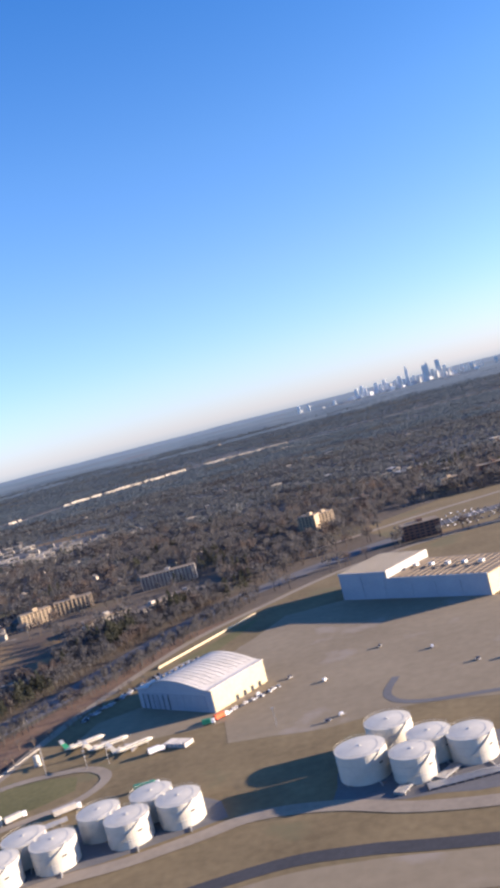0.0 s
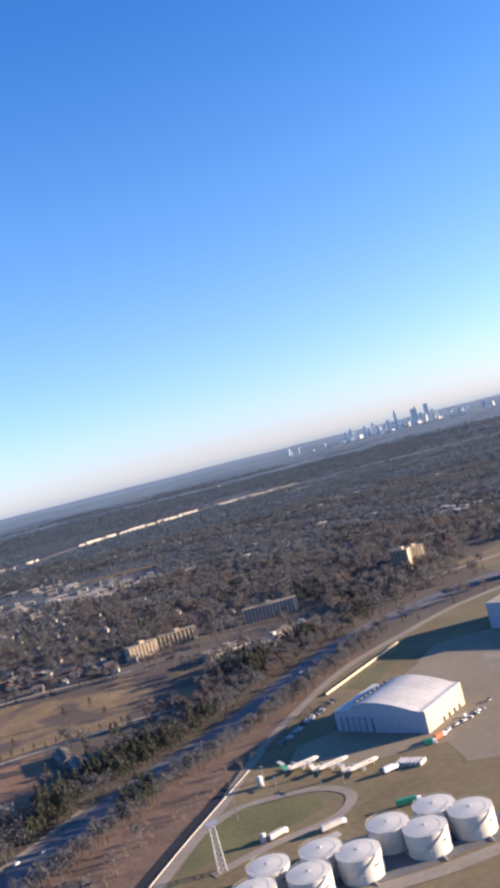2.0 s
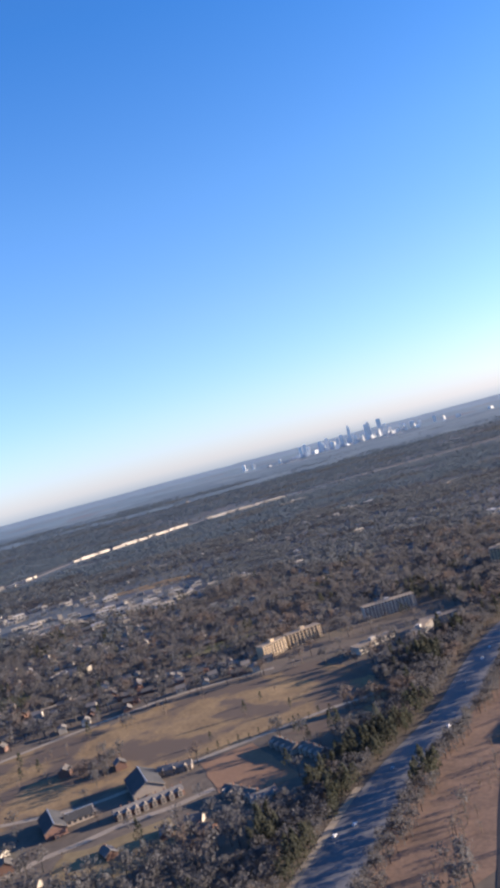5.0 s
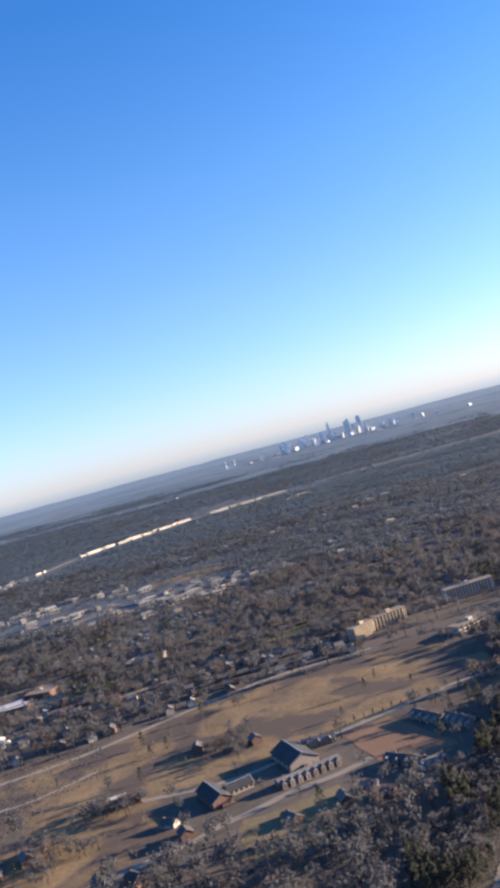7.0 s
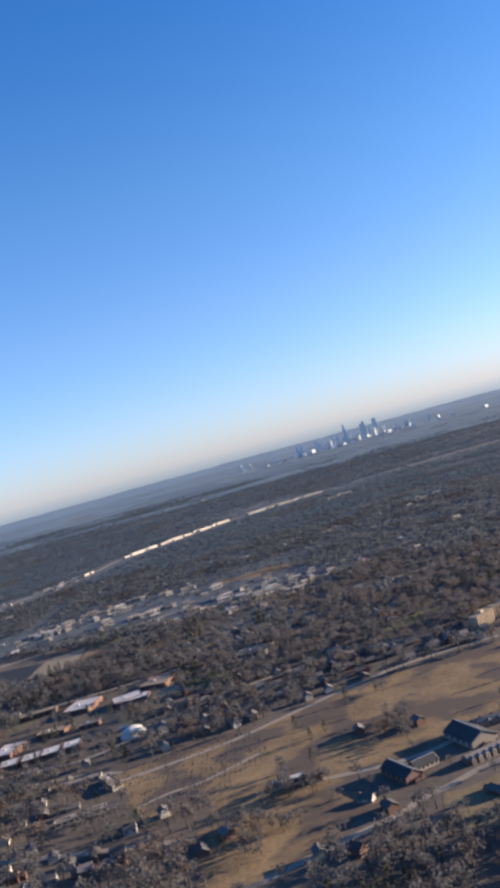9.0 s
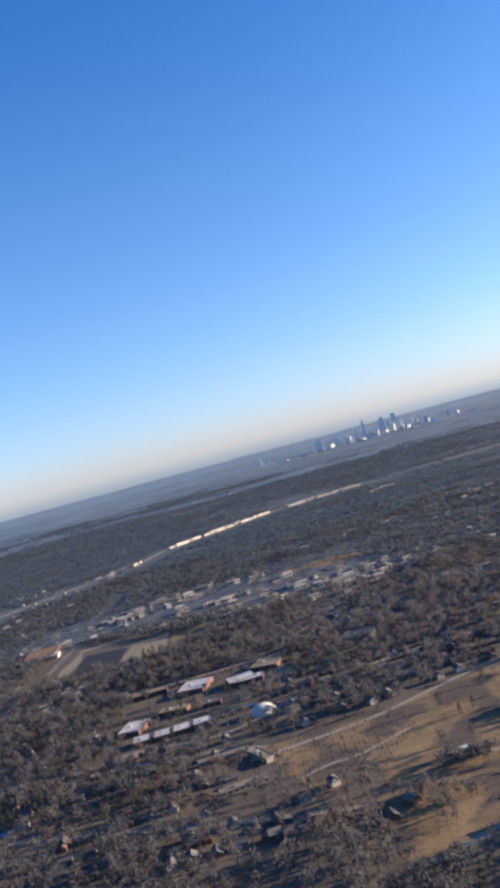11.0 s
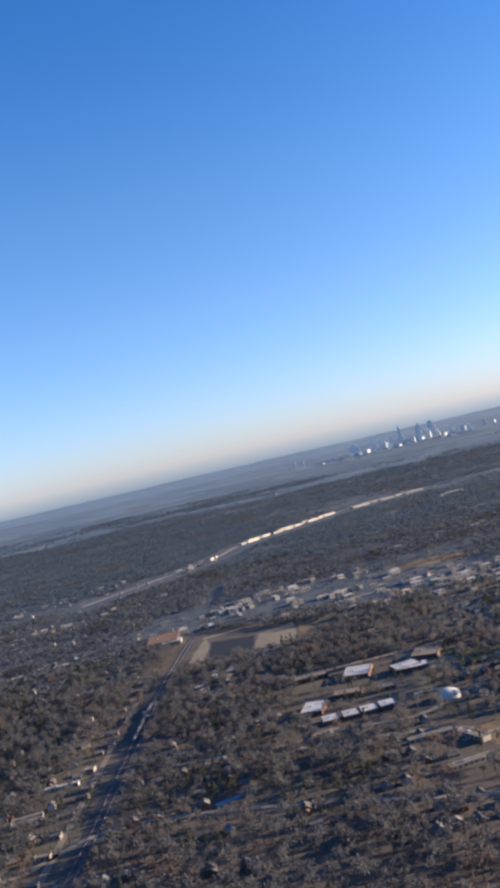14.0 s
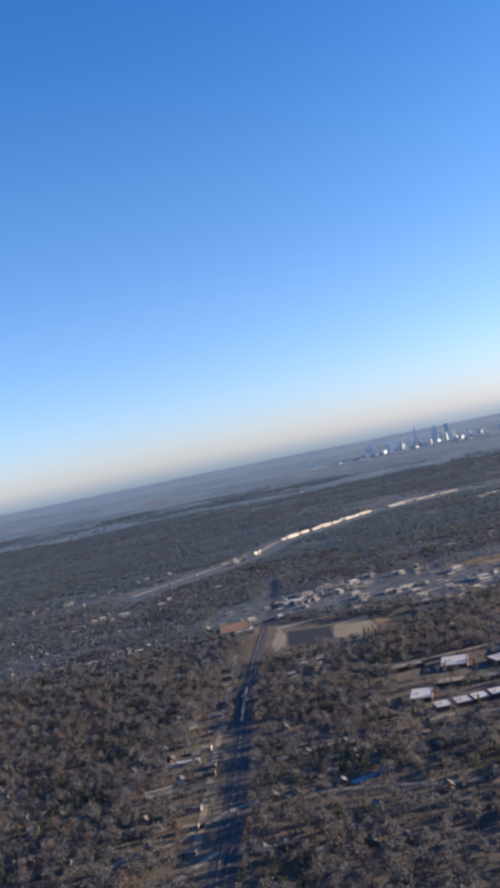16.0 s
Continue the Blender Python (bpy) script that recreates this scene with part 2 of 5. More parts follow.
def bar(bm, p, q, w):
    p, q = Vector(p), Vector(q)
    m = Matrix.Translation((p + q) / 2) @ (q - p).to_track_quat("Z", "Y").to_matrix().to_4x4() @ Matrix.Diagonal((w, w, (q - p).length, 1))
    bmesh.ops.create_cube(bm, size=1, matrix=m)
    return bm


def outline(points, step=14.0, rough=2.0, seed=0):
    """The outline cut into short steps that stray a little, as a field's edge does."""
    rnd, out = random.Random(seed), []
    for (x0, y0), (x1, y1) in zip(points, points[1:] + points[:1]):
        n = max(1, int(math.hypot(x1 - x0, y1 - y0) / step))
        for i in range(n):
            k = i / n
            out.append((x0 + (x1 - x0) * k + rnd.uniform(-rough, rough), y0 + (y1 - y0) * k + rnd.uniform(-rough, rough)))
    return out


def sheet(name, points, z, mat, label, category, rough=2.0, seed=0, step=14.0):
    """A flat piece of ground."""
    pts = outline(points, step, rough, seed) if rough else points
    me = mesh_from(name, [(x, y, z) for x, y in pts], [tuple(range(len(pts)))], [mat])
    bm = bmesh.new()
    bm.from_mesh(me)
    bmesh.ops.triangulate(bm, faces=bm.faces)
    bmesh.ops.recalc_face_normals(bm, faces=bm.faces)
    if bm.faces[:] and sum(f.normal.z for f in bm.faces) < 0:
        bmesh.ops.reverse_faces(bm, faces=bm.faces)
    bm.to_mesh(me)
    bm.free()
    return tagged(new(name, me), label, category, kind="structure")


def ribbon(points, width):
    """Left and right edges of a strip along points, its bends rounded."""
    fine = []
    n = len(points)
    for i in range(n - 1):
        p0, p1, p2, p3 = (Vector(points[max(0, min(n - 1, k))]) for k in (i - 1, i, i + 1, i + 2))
        for s in range(6):
            u = s / 6
            fine.append(0.5 * (2 * p1 + (p2 - p0) * u + (2 * p0 - 5 * p1 + 4 * p2 - p3) * u * u + (3 * p1 - p0 - 3 * p2 + p3) * u ** 3))
    fine.append(Vector(points[-1]))
    left, right = [], []
    for i, p in enumerate(fine):
        d = (fine[min(i + 1, len(fine) - 1)] - fine[max(i - 1, 0)]).normalized()
        w = (width if not isinstance(width, tuple) else width[0] + (width[1] - width[0]) * i / (len(fine) - 1)) / 2
        left.append((p.x - d.y * w, p.y + d.x * w)), right.append((p.x + d.y * w, p.y - d.x * w))
    return left, right


def strip(name, points, width, z, mat, label, category="road", height=0.0):
    left, right = ribbon(points, width)
    n = len(left)
    verts = [(x, y, z) for x, y in left] + [(x, y, z) for x, y in right]
    faces = [(i, n + i, n + i + 1, i + 1) for i in range(n - 1)]
    if height:
        verts += [(x, y, z - height) for x, y in left] + [(x, y, z - height) for x, y in right]
        faces += [(i, i + 1, 2 * n + i + 1, 2 * n + i) for i in range(n - 1)] + [(n + i, 3 * n + i, 3 * n + i + 1, n + i + 1) for i in range(n - 1)]
        faces += [(0, 2 * n, 3 * n, n), (n - 1, 2 * n - 1, 4 * n - 1, 3 * n - 1)]
    return tagged(new(name, mesh_from(name, verts, faces, [mat])), label, category, kind="structure")


def inside(x, y, poly):
    hit = False
    for (x0, y0), (x1, y1) in zip(poly, poly[1:] + poly[:1]):
        if (y0 > y) != (y1 > y) and x < (x1 - x0) * (y - y0) / (y1 - y0) + x0:
            hit = not hit
    return hit

# ---- the ground ----
CENTRE, REACH = (-600.0, -100.0), 18200.0
rings = [0, 150, 400, 800, 1300, 2000, 3000, 4500, 6500, 9000, 12000, 15000, REACH]
verts, faces, SIDES = [(CENTRE[0], CENTRE[1], 0)], [], 96
for r in rings[1:]:
    verts += [(CENTRE[0] + r * math.cos(2 * math.pi * i / SIDES), CENTRE[1] + r * math.sin(2 * math.pi * i / SIDES), 0) for i in range(SIDES)]
faces += [(0, 1 + i, 1 + (i + 1) % SIDES) for i in range(SIDES)]
for k in range(len(rings) - 2):
    o, q = 1 + k * SIDES, 1 + (k + 1) * SIDES
    faces += [(o + i, q + i, q + (i + 1) % SIDES, o + (i + 1) % SIDES) for i in range(SIDES)]
tagged(new("ground", mesh_from("ground", verts, faces, [earth])), "brown winter ground of woods, lots and streets", "ground", kind="structure")

# Outlines of open land
AIRPORT = [(-322, 341), (-299, 409), (-281, 493), (-270, 564), (-247, 631), (-203, 745), (-147, 822), (-85, 892), (8, 943), (131, 969), (442, 931), (523, 156), (-381, 154)]
FIELD_WEST = [(-691, 790), (-642, 848), (-575, 890), (-459, 900), (-397, 912), (-346, 822), (-331, 721), (-400, 718), (-452, 700), (-508, 689), (-581, 659), (-670, 709)]
FIELD_LOW = [(-397, 708), (-342, 710), (-327, 680), (-374, 658), (-432, 688)]
FIELD_FAR_WEST = [(-790, 640), (-740, 700), (-705, 790), (-640, 800), (-670, 709), (-581, 659), (-640, 640), (-713, 618), (-759, 600)]
FIELD_NOTCH = [(-740, 664), (-678, 614), (-664, 560), (-735, 575)]
CEMETERY = [(-897, 803), (-800, 844), (-740, 821), (-735, 728), (-790, 667), (-845, 636)]
MEADOW = [(-740, 824), (-691, 853), (-627, 866), (-601, 731), (-640, 659), (-690, 622), (-744, 618), (-790, 662), (-735, 728)]
MEADOW_LOW = [(-800, 606), (-700, 612), (-655, 597), (-648, 556), (-690, 528), (-700, 500), (-790, 492)]
LAWN = [(-600, 552), (-560, 556), (-521, 570), (-506, 530), (-560, 477), (-599, 496)]
RED_FIELD = [(-508, 677), (-460, 689), (-422, 591), (-452, 575), (-485, 595)]
CAMPUS = [(-1092, 1019), (-1077, 1161), (-962, 1172), (-852, 1194), (-836, 1072), (-891, 1041), (-941, 904), (-1063, 923)]
YARDS = [(-1279, 1392), (-1274, 1706), (-1134, 1616), (-989, 1538), (-988, 1425), (-1153, 1403)]
TRADE = [(-1426, 1766), (-1054, 1720), (-642, 1526), (-561, 1670), (-642, 1932), (-1005, 2027), (-1406, 2018)]
LOTS_EAST = [(-2, 963), (70, 979), (348, 968), (361, 1229), (72, 1228), (-52, 1121)]
COURTS = [(-477, 946), (-401, 1034), (-360, 1055), (-232, 1070), (-197, 930), (-269, 855), (-346, 873)]
HOMES = [(-585, 527), (-571, 671), (-516, 667), (-481, 602), (-432, 584), (-397, 601), (-382, 637), (-397, 678), (-427, 656), (-422, 589), (-441, 537), (-501, 550), (-520, 509)]

MOTORWAY = [(-469, 305), (-430, 380), (-405, 436), (-386, 479), (-364, 527), (-339, 573), (-310, 617), (-279, 672), (-236, 770), (-188, 855), (-146, 904), (-53, 977), (70, 1042), (235, 1094)]
PERIMETER = [(-332, 268), (-312, 357), (-302.5, 399), (-290.5, 446), (-277, 500), (-264, 565), (-246, 628), (-200, 741), (-135, 825), (-77, 889), (8, 943), (121, 974)]
DITCH = [(-343, 289), (-323, 362), (-311.5, 404), (-297.5, 456), (-279, 518), (-270, 548)]
RAIL = [(-1334, 383), (-1330, 590), (-1323, 736), (-1319, 978), (-1312, 1284), (-1288, 1655), (-1263, 1918), (-1258, 2289)]
MID_ROAD = [(-790, 475), (-690, 518), (-636, 540), (-616, 554), (-587, 566), (-565, 578), (-543, 585), (-520, 591), (-490, 606)]
FAR_ROAD = [(-1709, 2523), (-1398, 2880), (-1309, 3011), (-1208, 3290), (-1050, 3415), (-862, 3600), (-745, 3710), (-560, 3765), (-390, 3845), (-150, 3925), (322, 4004), (1200, 4000)]
HEDGE_ROAD = [(-700, 647), (-600, 639), (-511, 680), (-462, 699), (-402, 724), (-341, 743), (-300, 783)]

far_ring = [(CENTRE[0] + 17900 * math.cos(u), CENTRE[1] + 17900 * math.sin(u)) for u in np.linspace(radians(35), radians(145), 60)]
# the far land's blue-grey is haze put into the ground colour
sheet("far_land", [(-3600, 1750), (-2300, 1560), (-1700, 1640), (-1280, 1720), (-800, 1560), (-300, 1640), (300, 1560), (1500, 1700)] + [p for p in far_ring], 0.05, far_land_hazed, "open land between the far woods, tinted blue for haze", "land", 12, 0, 60)
sheet("field", FIELD_WEST, 0.12, dry_grass, "golden dry winter grass field with brown patches and painted tree shade", "field", 4, 1)
sheet("field", FIELD_FAR_WEST, 0.11, dry_grass, "dry tan field beside the cemetery", "field", 3, 11)
sheet("field", FIELD_NOTCH, 0.1, dry_grass, "small tan field below the lane", "field", 3, 12)
sheet("field", FIELD_LOW, 0.12, dry_grass, "narrow strip of dry grass beside the motorway woods", "field", 3, 2)
sheet("field", CEMETERY, 0.12, dry_grass, "brown cemetery lawn with rows of small stones", "field", 3, 3)
sheet("field", MEADOW, 0.13, dry_grass, "golden meadow in low sun", "field", 4, 4)
sheet("field", MEADOW_LOW, 0.12, dry_grass, "rough dry grass below the meadow", "field", 5, 5)
sheet("field", LAWN, 0.12, airfield, "patchy brown lawn between the houses", "field", 4, 6)
sheet("field", RED_FIELD, 0.14, red_earth, "bare reddish playing field", "field", 1.5, 7)
sheet("airfield_ground", AIRPORT, 0.10, airfield, "tan dry grass of the airfield", "airfield", 3, 8)
APRON = [(-126, 489), (-133, 525), (-200, 519), (-239, 540), (-233, 573), (-206, 588), (-189, 623), (-158, 665), (-116, 759), (-61, 768), (59, 677), (317, 576), (348, 432), (65, 471), (-16, 490), (-67, 481)]
sheet("apron", APRON, 0.16, concrete, "wide worn concrete aircraft apron", "apron", 1.0, 9)
sheet("field", [(-264, 496), (-216, 484), (-212, 464), (-237, 444), (-258, 436), (-282, 419), (-293, 404), (-278, 482)], 0.15, green_grass, "oval green winter lawn inside the service road", "field", 2.0, 11)
sheet("field", [(-178, 665), (-147, 748), (-139, 781), (-199, 685)], 0.15, green_grass, "green verge behind the pale wall", "field", 1.0, 12)
sheet("tank_yard", [(-263, 342), (-257, 394), (-216, 407), (-149, 437), (-117, 414), (-111, 396), (-150, 381), (-201, 366)], 0.14, asphalt, "grey paved yard under the fuel tanks", "yard", 1.5, 13)
sheet("tank_yard", [(-60, 388), (-58, 436), (-27, 446), (34, 432), (64, 408), (43, 377), (3, 377)], 0.14, asphalt, "grey paved yard under the fuel tanks", "yard", 1.5, 14)
sheet("field", [(-1064, 1607), (-987, 1522), (-1003, 1445), (-1059, 1426)], 0.15, dry_grass, "bare tan building plot", "field", 2.0, 15)
sheet("field", [(-1144, 1560), (-1074, 1607), (-1065, 1434), (-1153, 1438)], 0.15, concrete, "pale gravel yard", "yard", 2.0, 16)
sheet("field", [(-1259, 1640), (-1281, 1429), (-1250, 1420), (-1243, 1560)], 0.16, concrete, "narrow pale gravel strip beside the railway", "field", 2.0, 17)
sheet("yard", [(-1240, 1584), (-1153, 1560), (-1153, 1438), (-1239, 1453)], 0.13, fresh_asphalt, "dark asphalt parking yard", "yard", 2.0, 18)
sheet("yard", [(-923, 1185), (-869, 1170), (-844, 1089), (-887, 1070)], 0.13, concrete, "beige school yard", "yard", 2.0, 19)
sheet("field", [(-882, 1204), (-802, 1144), (-762, 1074), (-851, 1051), (-841, 1092)], 0.12, green_grass, "dull green playing field", "field", 4.0, 20)
sheet("field", [(-853, 1964), (-703, 1997), (-601, 1933), (-642, 1881), (-783, 1909)], 0.15, dry_grass, "long tan and orange clearing", "field", 5.0, 22)
sheet("field", [(-472, 1083), (-421, 1115), (-360, 1086), (-421, 1054)], 0.15, dry_grass, "tan clearing behind the apartments", "field", 4.0, 23)
sheet("field", [(-593, 1111), (-522, 1154), (-456, 1135), (-523, 1083)], 0.15, green_grass, "pale lawn in the woods", "field", 5.0, 24)
sheet("parking_lot", LOTS_EAST, 0.14, airfield, "large worn car park behind the hangar", "parking lot", 2.0, 25)
sheet("verge", [(x + 22, y - 6) for x, y in MOTORWAY[:9]] + [(x - 5, y) for x, y in PERIMETER[8:1:-1]], 0.09, belt_grass, "reddish rough grass between motorway and perimeter road", "verge", 1.5, 26)
strip("motorway", MOTORWAY, (38, 26), 0.24, asphalt, "wide blue-grey motorway in tree shade")
strip("verge", [(x - 17, y + 13) for x, y in MOTORWAY[:5]], 6, 0.20, pale_asphalt, "pale gravel shoulder along the motorway", "verge")
strip("footpath", [(-499, 355), (-478, 399), (-454, 441), (-433, 489), (-429, 512)], 3.0, 0.22, pale_asphalt, "narrow pale footpath along the woods")
strip("perimeter_road", PERIMETER, (7.5, 9), 0.28, pale_asphalt, "pale perimeter road along the airfield fence")
strip("service_lane", DITCH, 9.5, 0.24, fresh_asphalt, "near-black lane beside the perimeter road")
strip("kerb", [(x + 4.6, y - 1) for x, y in DITCH], 0.45, 0.8, pale_wall, "low pale concrete barrier", "kerb", 0.8)
strip("service_road", [(-285, 463), (-268, 487), (-241, 494), (-212, 492), (-196, 474), (-206, 449), (-241, 431), (-270, 410)], 7, 0.33, pale_asphalt, "pale service road curving round the lawn")
strip("service_road", [(-261, 334), (-195, 362), (-155, 371), (-123, 382), (-96, 392), (-58, 387), (-18, 371), (43, 362), (214, 350)], 10, 0.36, pale_asphalt, "pale service road below the fuel tanks")
strip("taxiway", [(-300, 270), (-191, 312), (-94, 343), (-48, 345), (7, 336), (214, 309)], 9, 0.22, dark_asphalt, "dark asphalt edge of the taxiway", "taxiway")
strip("taxiway", [(-300, 250), (-191, 291), (-94, 321), (-48, 324), (7, 317), (214, 289)], 26, 0.20, concrete, "pale concrete taxiway", "taxiway")
strip("apron_track", [(-26, 542), (-32, 513), (-16, 494), (34, 486), (127, 474)], 5, 0.24, asphalt, "dark curved track worn into the apron")
# wide dark strip: ballast together with the tree shade along the corridor
strip("railway_bed", RAIL, (30, 16), 0.22, dark_asphalt, "railway bed darkened for ballast and tree shade", "railway")
strip("street", MID_ROAD, 8, 0.26, pale_asphalt, "pale street between the homes and lawns", "street")
strip("street", HEDGE_ROAD, 7, 0.26, pale_asphalt, "pale lane along the hedge", "street")
strip("street", [(-860, 697), (-830, 712), (-795, 719), (-740, 753)], 5, 0.26, pale_asphalt, "light cemetery drive", "street")
strip("street", [(-910, 778), (-778, 809), (-680, 860), (-563, 913), (-442, 926)], 8, 0.26, pale_asphalt, "street along the top of the fields", "street")
strip("street", [(-1463, 644), (-1430, 673), (-1383, 685), (-1334, 734), (-1262, 751), (-1101, 707), (-950, 646), (-800, 596)], 8, 0.26, pale_asphalt, "suburban street crossing the railway", "street")
strip("street", [(-1422, 564), (-1372, 605), (-1337, 645)], 8, 0.26, pale_asphalt, "short pale side street", "street")
strip("street", [(-1360, 645), (-1355, 912), (-1349, 1220), (-1343, 1463)], 9, 0.26, tan_roof, "yard strip along the railway", "street")
strip("street", [(-1101, 868), (-951, 838), (-890, 808)], 7, 0.26, pale_asphalt, "short street beside the campus", "street")
strip("street", [(-1252, 908), (-1102, 888), (-1051, 908), (-941, 889), (-831, 970), (-702, 1025), (-563, 1031), (-442, 982)], 8, 0.26, pale_asphalt, "tree-lined suburban street", "street")
strip("street", [(-1243, 1221), (-1092, 1191), (-962, 1192), (-832, 1215), (-653, 1353), (-450, 1450), (-195, 1478)], 9, 0.26, pale_asphalt, "suburban street through leafless trees", "street")
strip("street", [(-1264, 1635), (-1054, 1679), (-864, 1715), (-622, 1669), (-440, 1724), (-195, 1793), (53, 1714), (322, 1708)], 14, 0.26, pale_asphalt, "broad commercial road", "street")
strip("motorway", FAR_ROAD, 26, 0.3, pale_asphalt, "distant pale motorway through the woods")
strip("motorway", [(-1505, 5300), (-1057, 5818), (-837, 5960), (-681, 6197), (222, 7074)], 40, 0.3, pale_asphalt, "far pale motorway towards the city")
strip("street", [(-115, 1046), (30, 1124), (174, 1177), (402, 1250)], 12, 0.26, pale_asphalt, "access road past the hotels", "street")
for y in (-4.5, 4.5):
    for s in (-0.72, 0.72):
        strip("rail", [(x + y + s, q) for x, q in RAIL], 0.18, 0.6, rusty_steel, "dull steel rail on the darkened railway bed", "rail", 0.36)
sheet("pond", [(-1190, 755), (-1162, 767), (-1157, 759), (-1186, 746)], 0.3, blue_tarp, "small pale blue pool", "pool", 0)

TANKS_WEST = [(-236, 386, 10.8), (-241, 365, 10.8), (-215, 371, 10.8), (-210, 392, 10.8), (-191.5, 382.5, 11), (-176, 405.5, 10.8), (-158, 393.5, 11), (-151.5, 415.5, 10.8), (-134.5, 403.5, 11.2)]
TANKS_EAST = [(-45, 414, 12.5, 13.6), (-31, 441, 12, 13.4), (-21, 403, 10.7, 12.2), (-12, 420, 10.8, 12.2), (7, 412, 11.2, 12.2)]

# ---- airfield things ----


def tank(x, y, r, h, label):
    ob = thing("fuel_tank", x, y, 18, label, "storage tank", "fuel tanks")
    part("shell", turned(bmesh.new(), [(r, 0), (r, h - 0.35), (r + 0.12, h - 0.3), (r + 0.12, h)], 48), white_paint, ob)
    part("roof", turned(bmesh.new(), [(r - 0.1, h), (r * 0.7, h + 0.32), (r * 0.35, h + 0.6), (0.4, h + 0.8)], 48), white_paint, ob, "shallow white cone roof")
    bm = bmesh.new()
    for z in (h * 0.33, h * 0.66):
        turned(bm, [(r + 0.02, z), (r + 0.14, z + 0.05), (r + 0.14, z + 0.25), (r + 0.02, z + 0.3)], 48)
    part("wind_girder", bm, white_paint, ob)
    bm = bmesh.new()
    rows = []
    for i in range(27):                                # one winding flight with its outer string
        u = radians(-150 + 95 * i / 26)
        c, q, z = math.cos(u), math.sin(u), h * i / 26
        rows.append([bm.verts.new((d * c, d * q, z + e)) for d, e in ((r + 0.05, 0), (r + 0.75, 0), (r + 0.75, 0.9), (r + 0.65, 0.9), (r + 0.65, 0.15), (r + 0.05, 0.15))])
    for p, q in zip(rows, rows[1:]):
        for i in range(6):
            bm.faces.new((p[i], p[(i + 1) % 6], q[(i + 1) % 6], q[i]))
    bm.faces.new(rows[0]), bm.faces.new(rows[-1][::-1])
    bmesh.ops.recalc_face_normals(bm, faces=bm.faces)
    part("stair", bm, white_paint, ob, "white spiral stair")
    bm = bmesh.new()
    n = 28
    for i in range(n):
        p, q = 2 * math.pi * i / n, 2 * math.pi * (i + 1) / n
        bar(bm, (r * math.cos(p), r * math.sin(p), h), (r * math.cos(p), r * math.sin(p), h + 1.1), 0.08)
        bar(bm, (r * math.cos(p), r * math.sin(p), h + 1.1), (r * math.cos(q), r * math.sin(q), h + 1.1), 0.08)
    part("railing", bm, white_paint, ob)
    part("manhole", turned(bmesh.new(), [(0.9, h + 0.3), (0.9, h + 0.9), (0.5, h + 1.0)], 12), white_paint, ob)
    bm = bmesh.new()
    u = radians(-62)
    c, s = math.cos(u), math.sin(u)
    bmesh.ops.create_cube(bm, size=1, matrix=Matrix.Translation(((r + 0.06) * c, (r + 0.06) * s, h * 0.6)) @ Matrix.Rotation(u, 4, "Z") @ Matrix.Diagonal((0.12, 2.4, 0.8, 1)))
    part("sign_plate", bm, dark_paint, ob, "dark unreadable marking plate")
    bm = bmesh.new()
    bar(bm, (r * 0.2, -r, 0.6), (r * 0.2, -r - 5, 0.6), 0.5)
    bar(bm, (r * 0.2, -r - 5, 0.6), (r * 0.2, -r - 5, 0.0), 0.5)
    part("outlet_pipe", bm, metal, ob)
    return ob


WEST = "white cylindrical steel fuel tank on a paved yard"
for x, y, r in TANKS_WEST:
    tank(x, y, r, 11.6, WEST)
for x, y, r, h in TANKS_EAST:
    tank(x, y, r, h, "white cylindrical steel fuel tank beside a pipe rack")


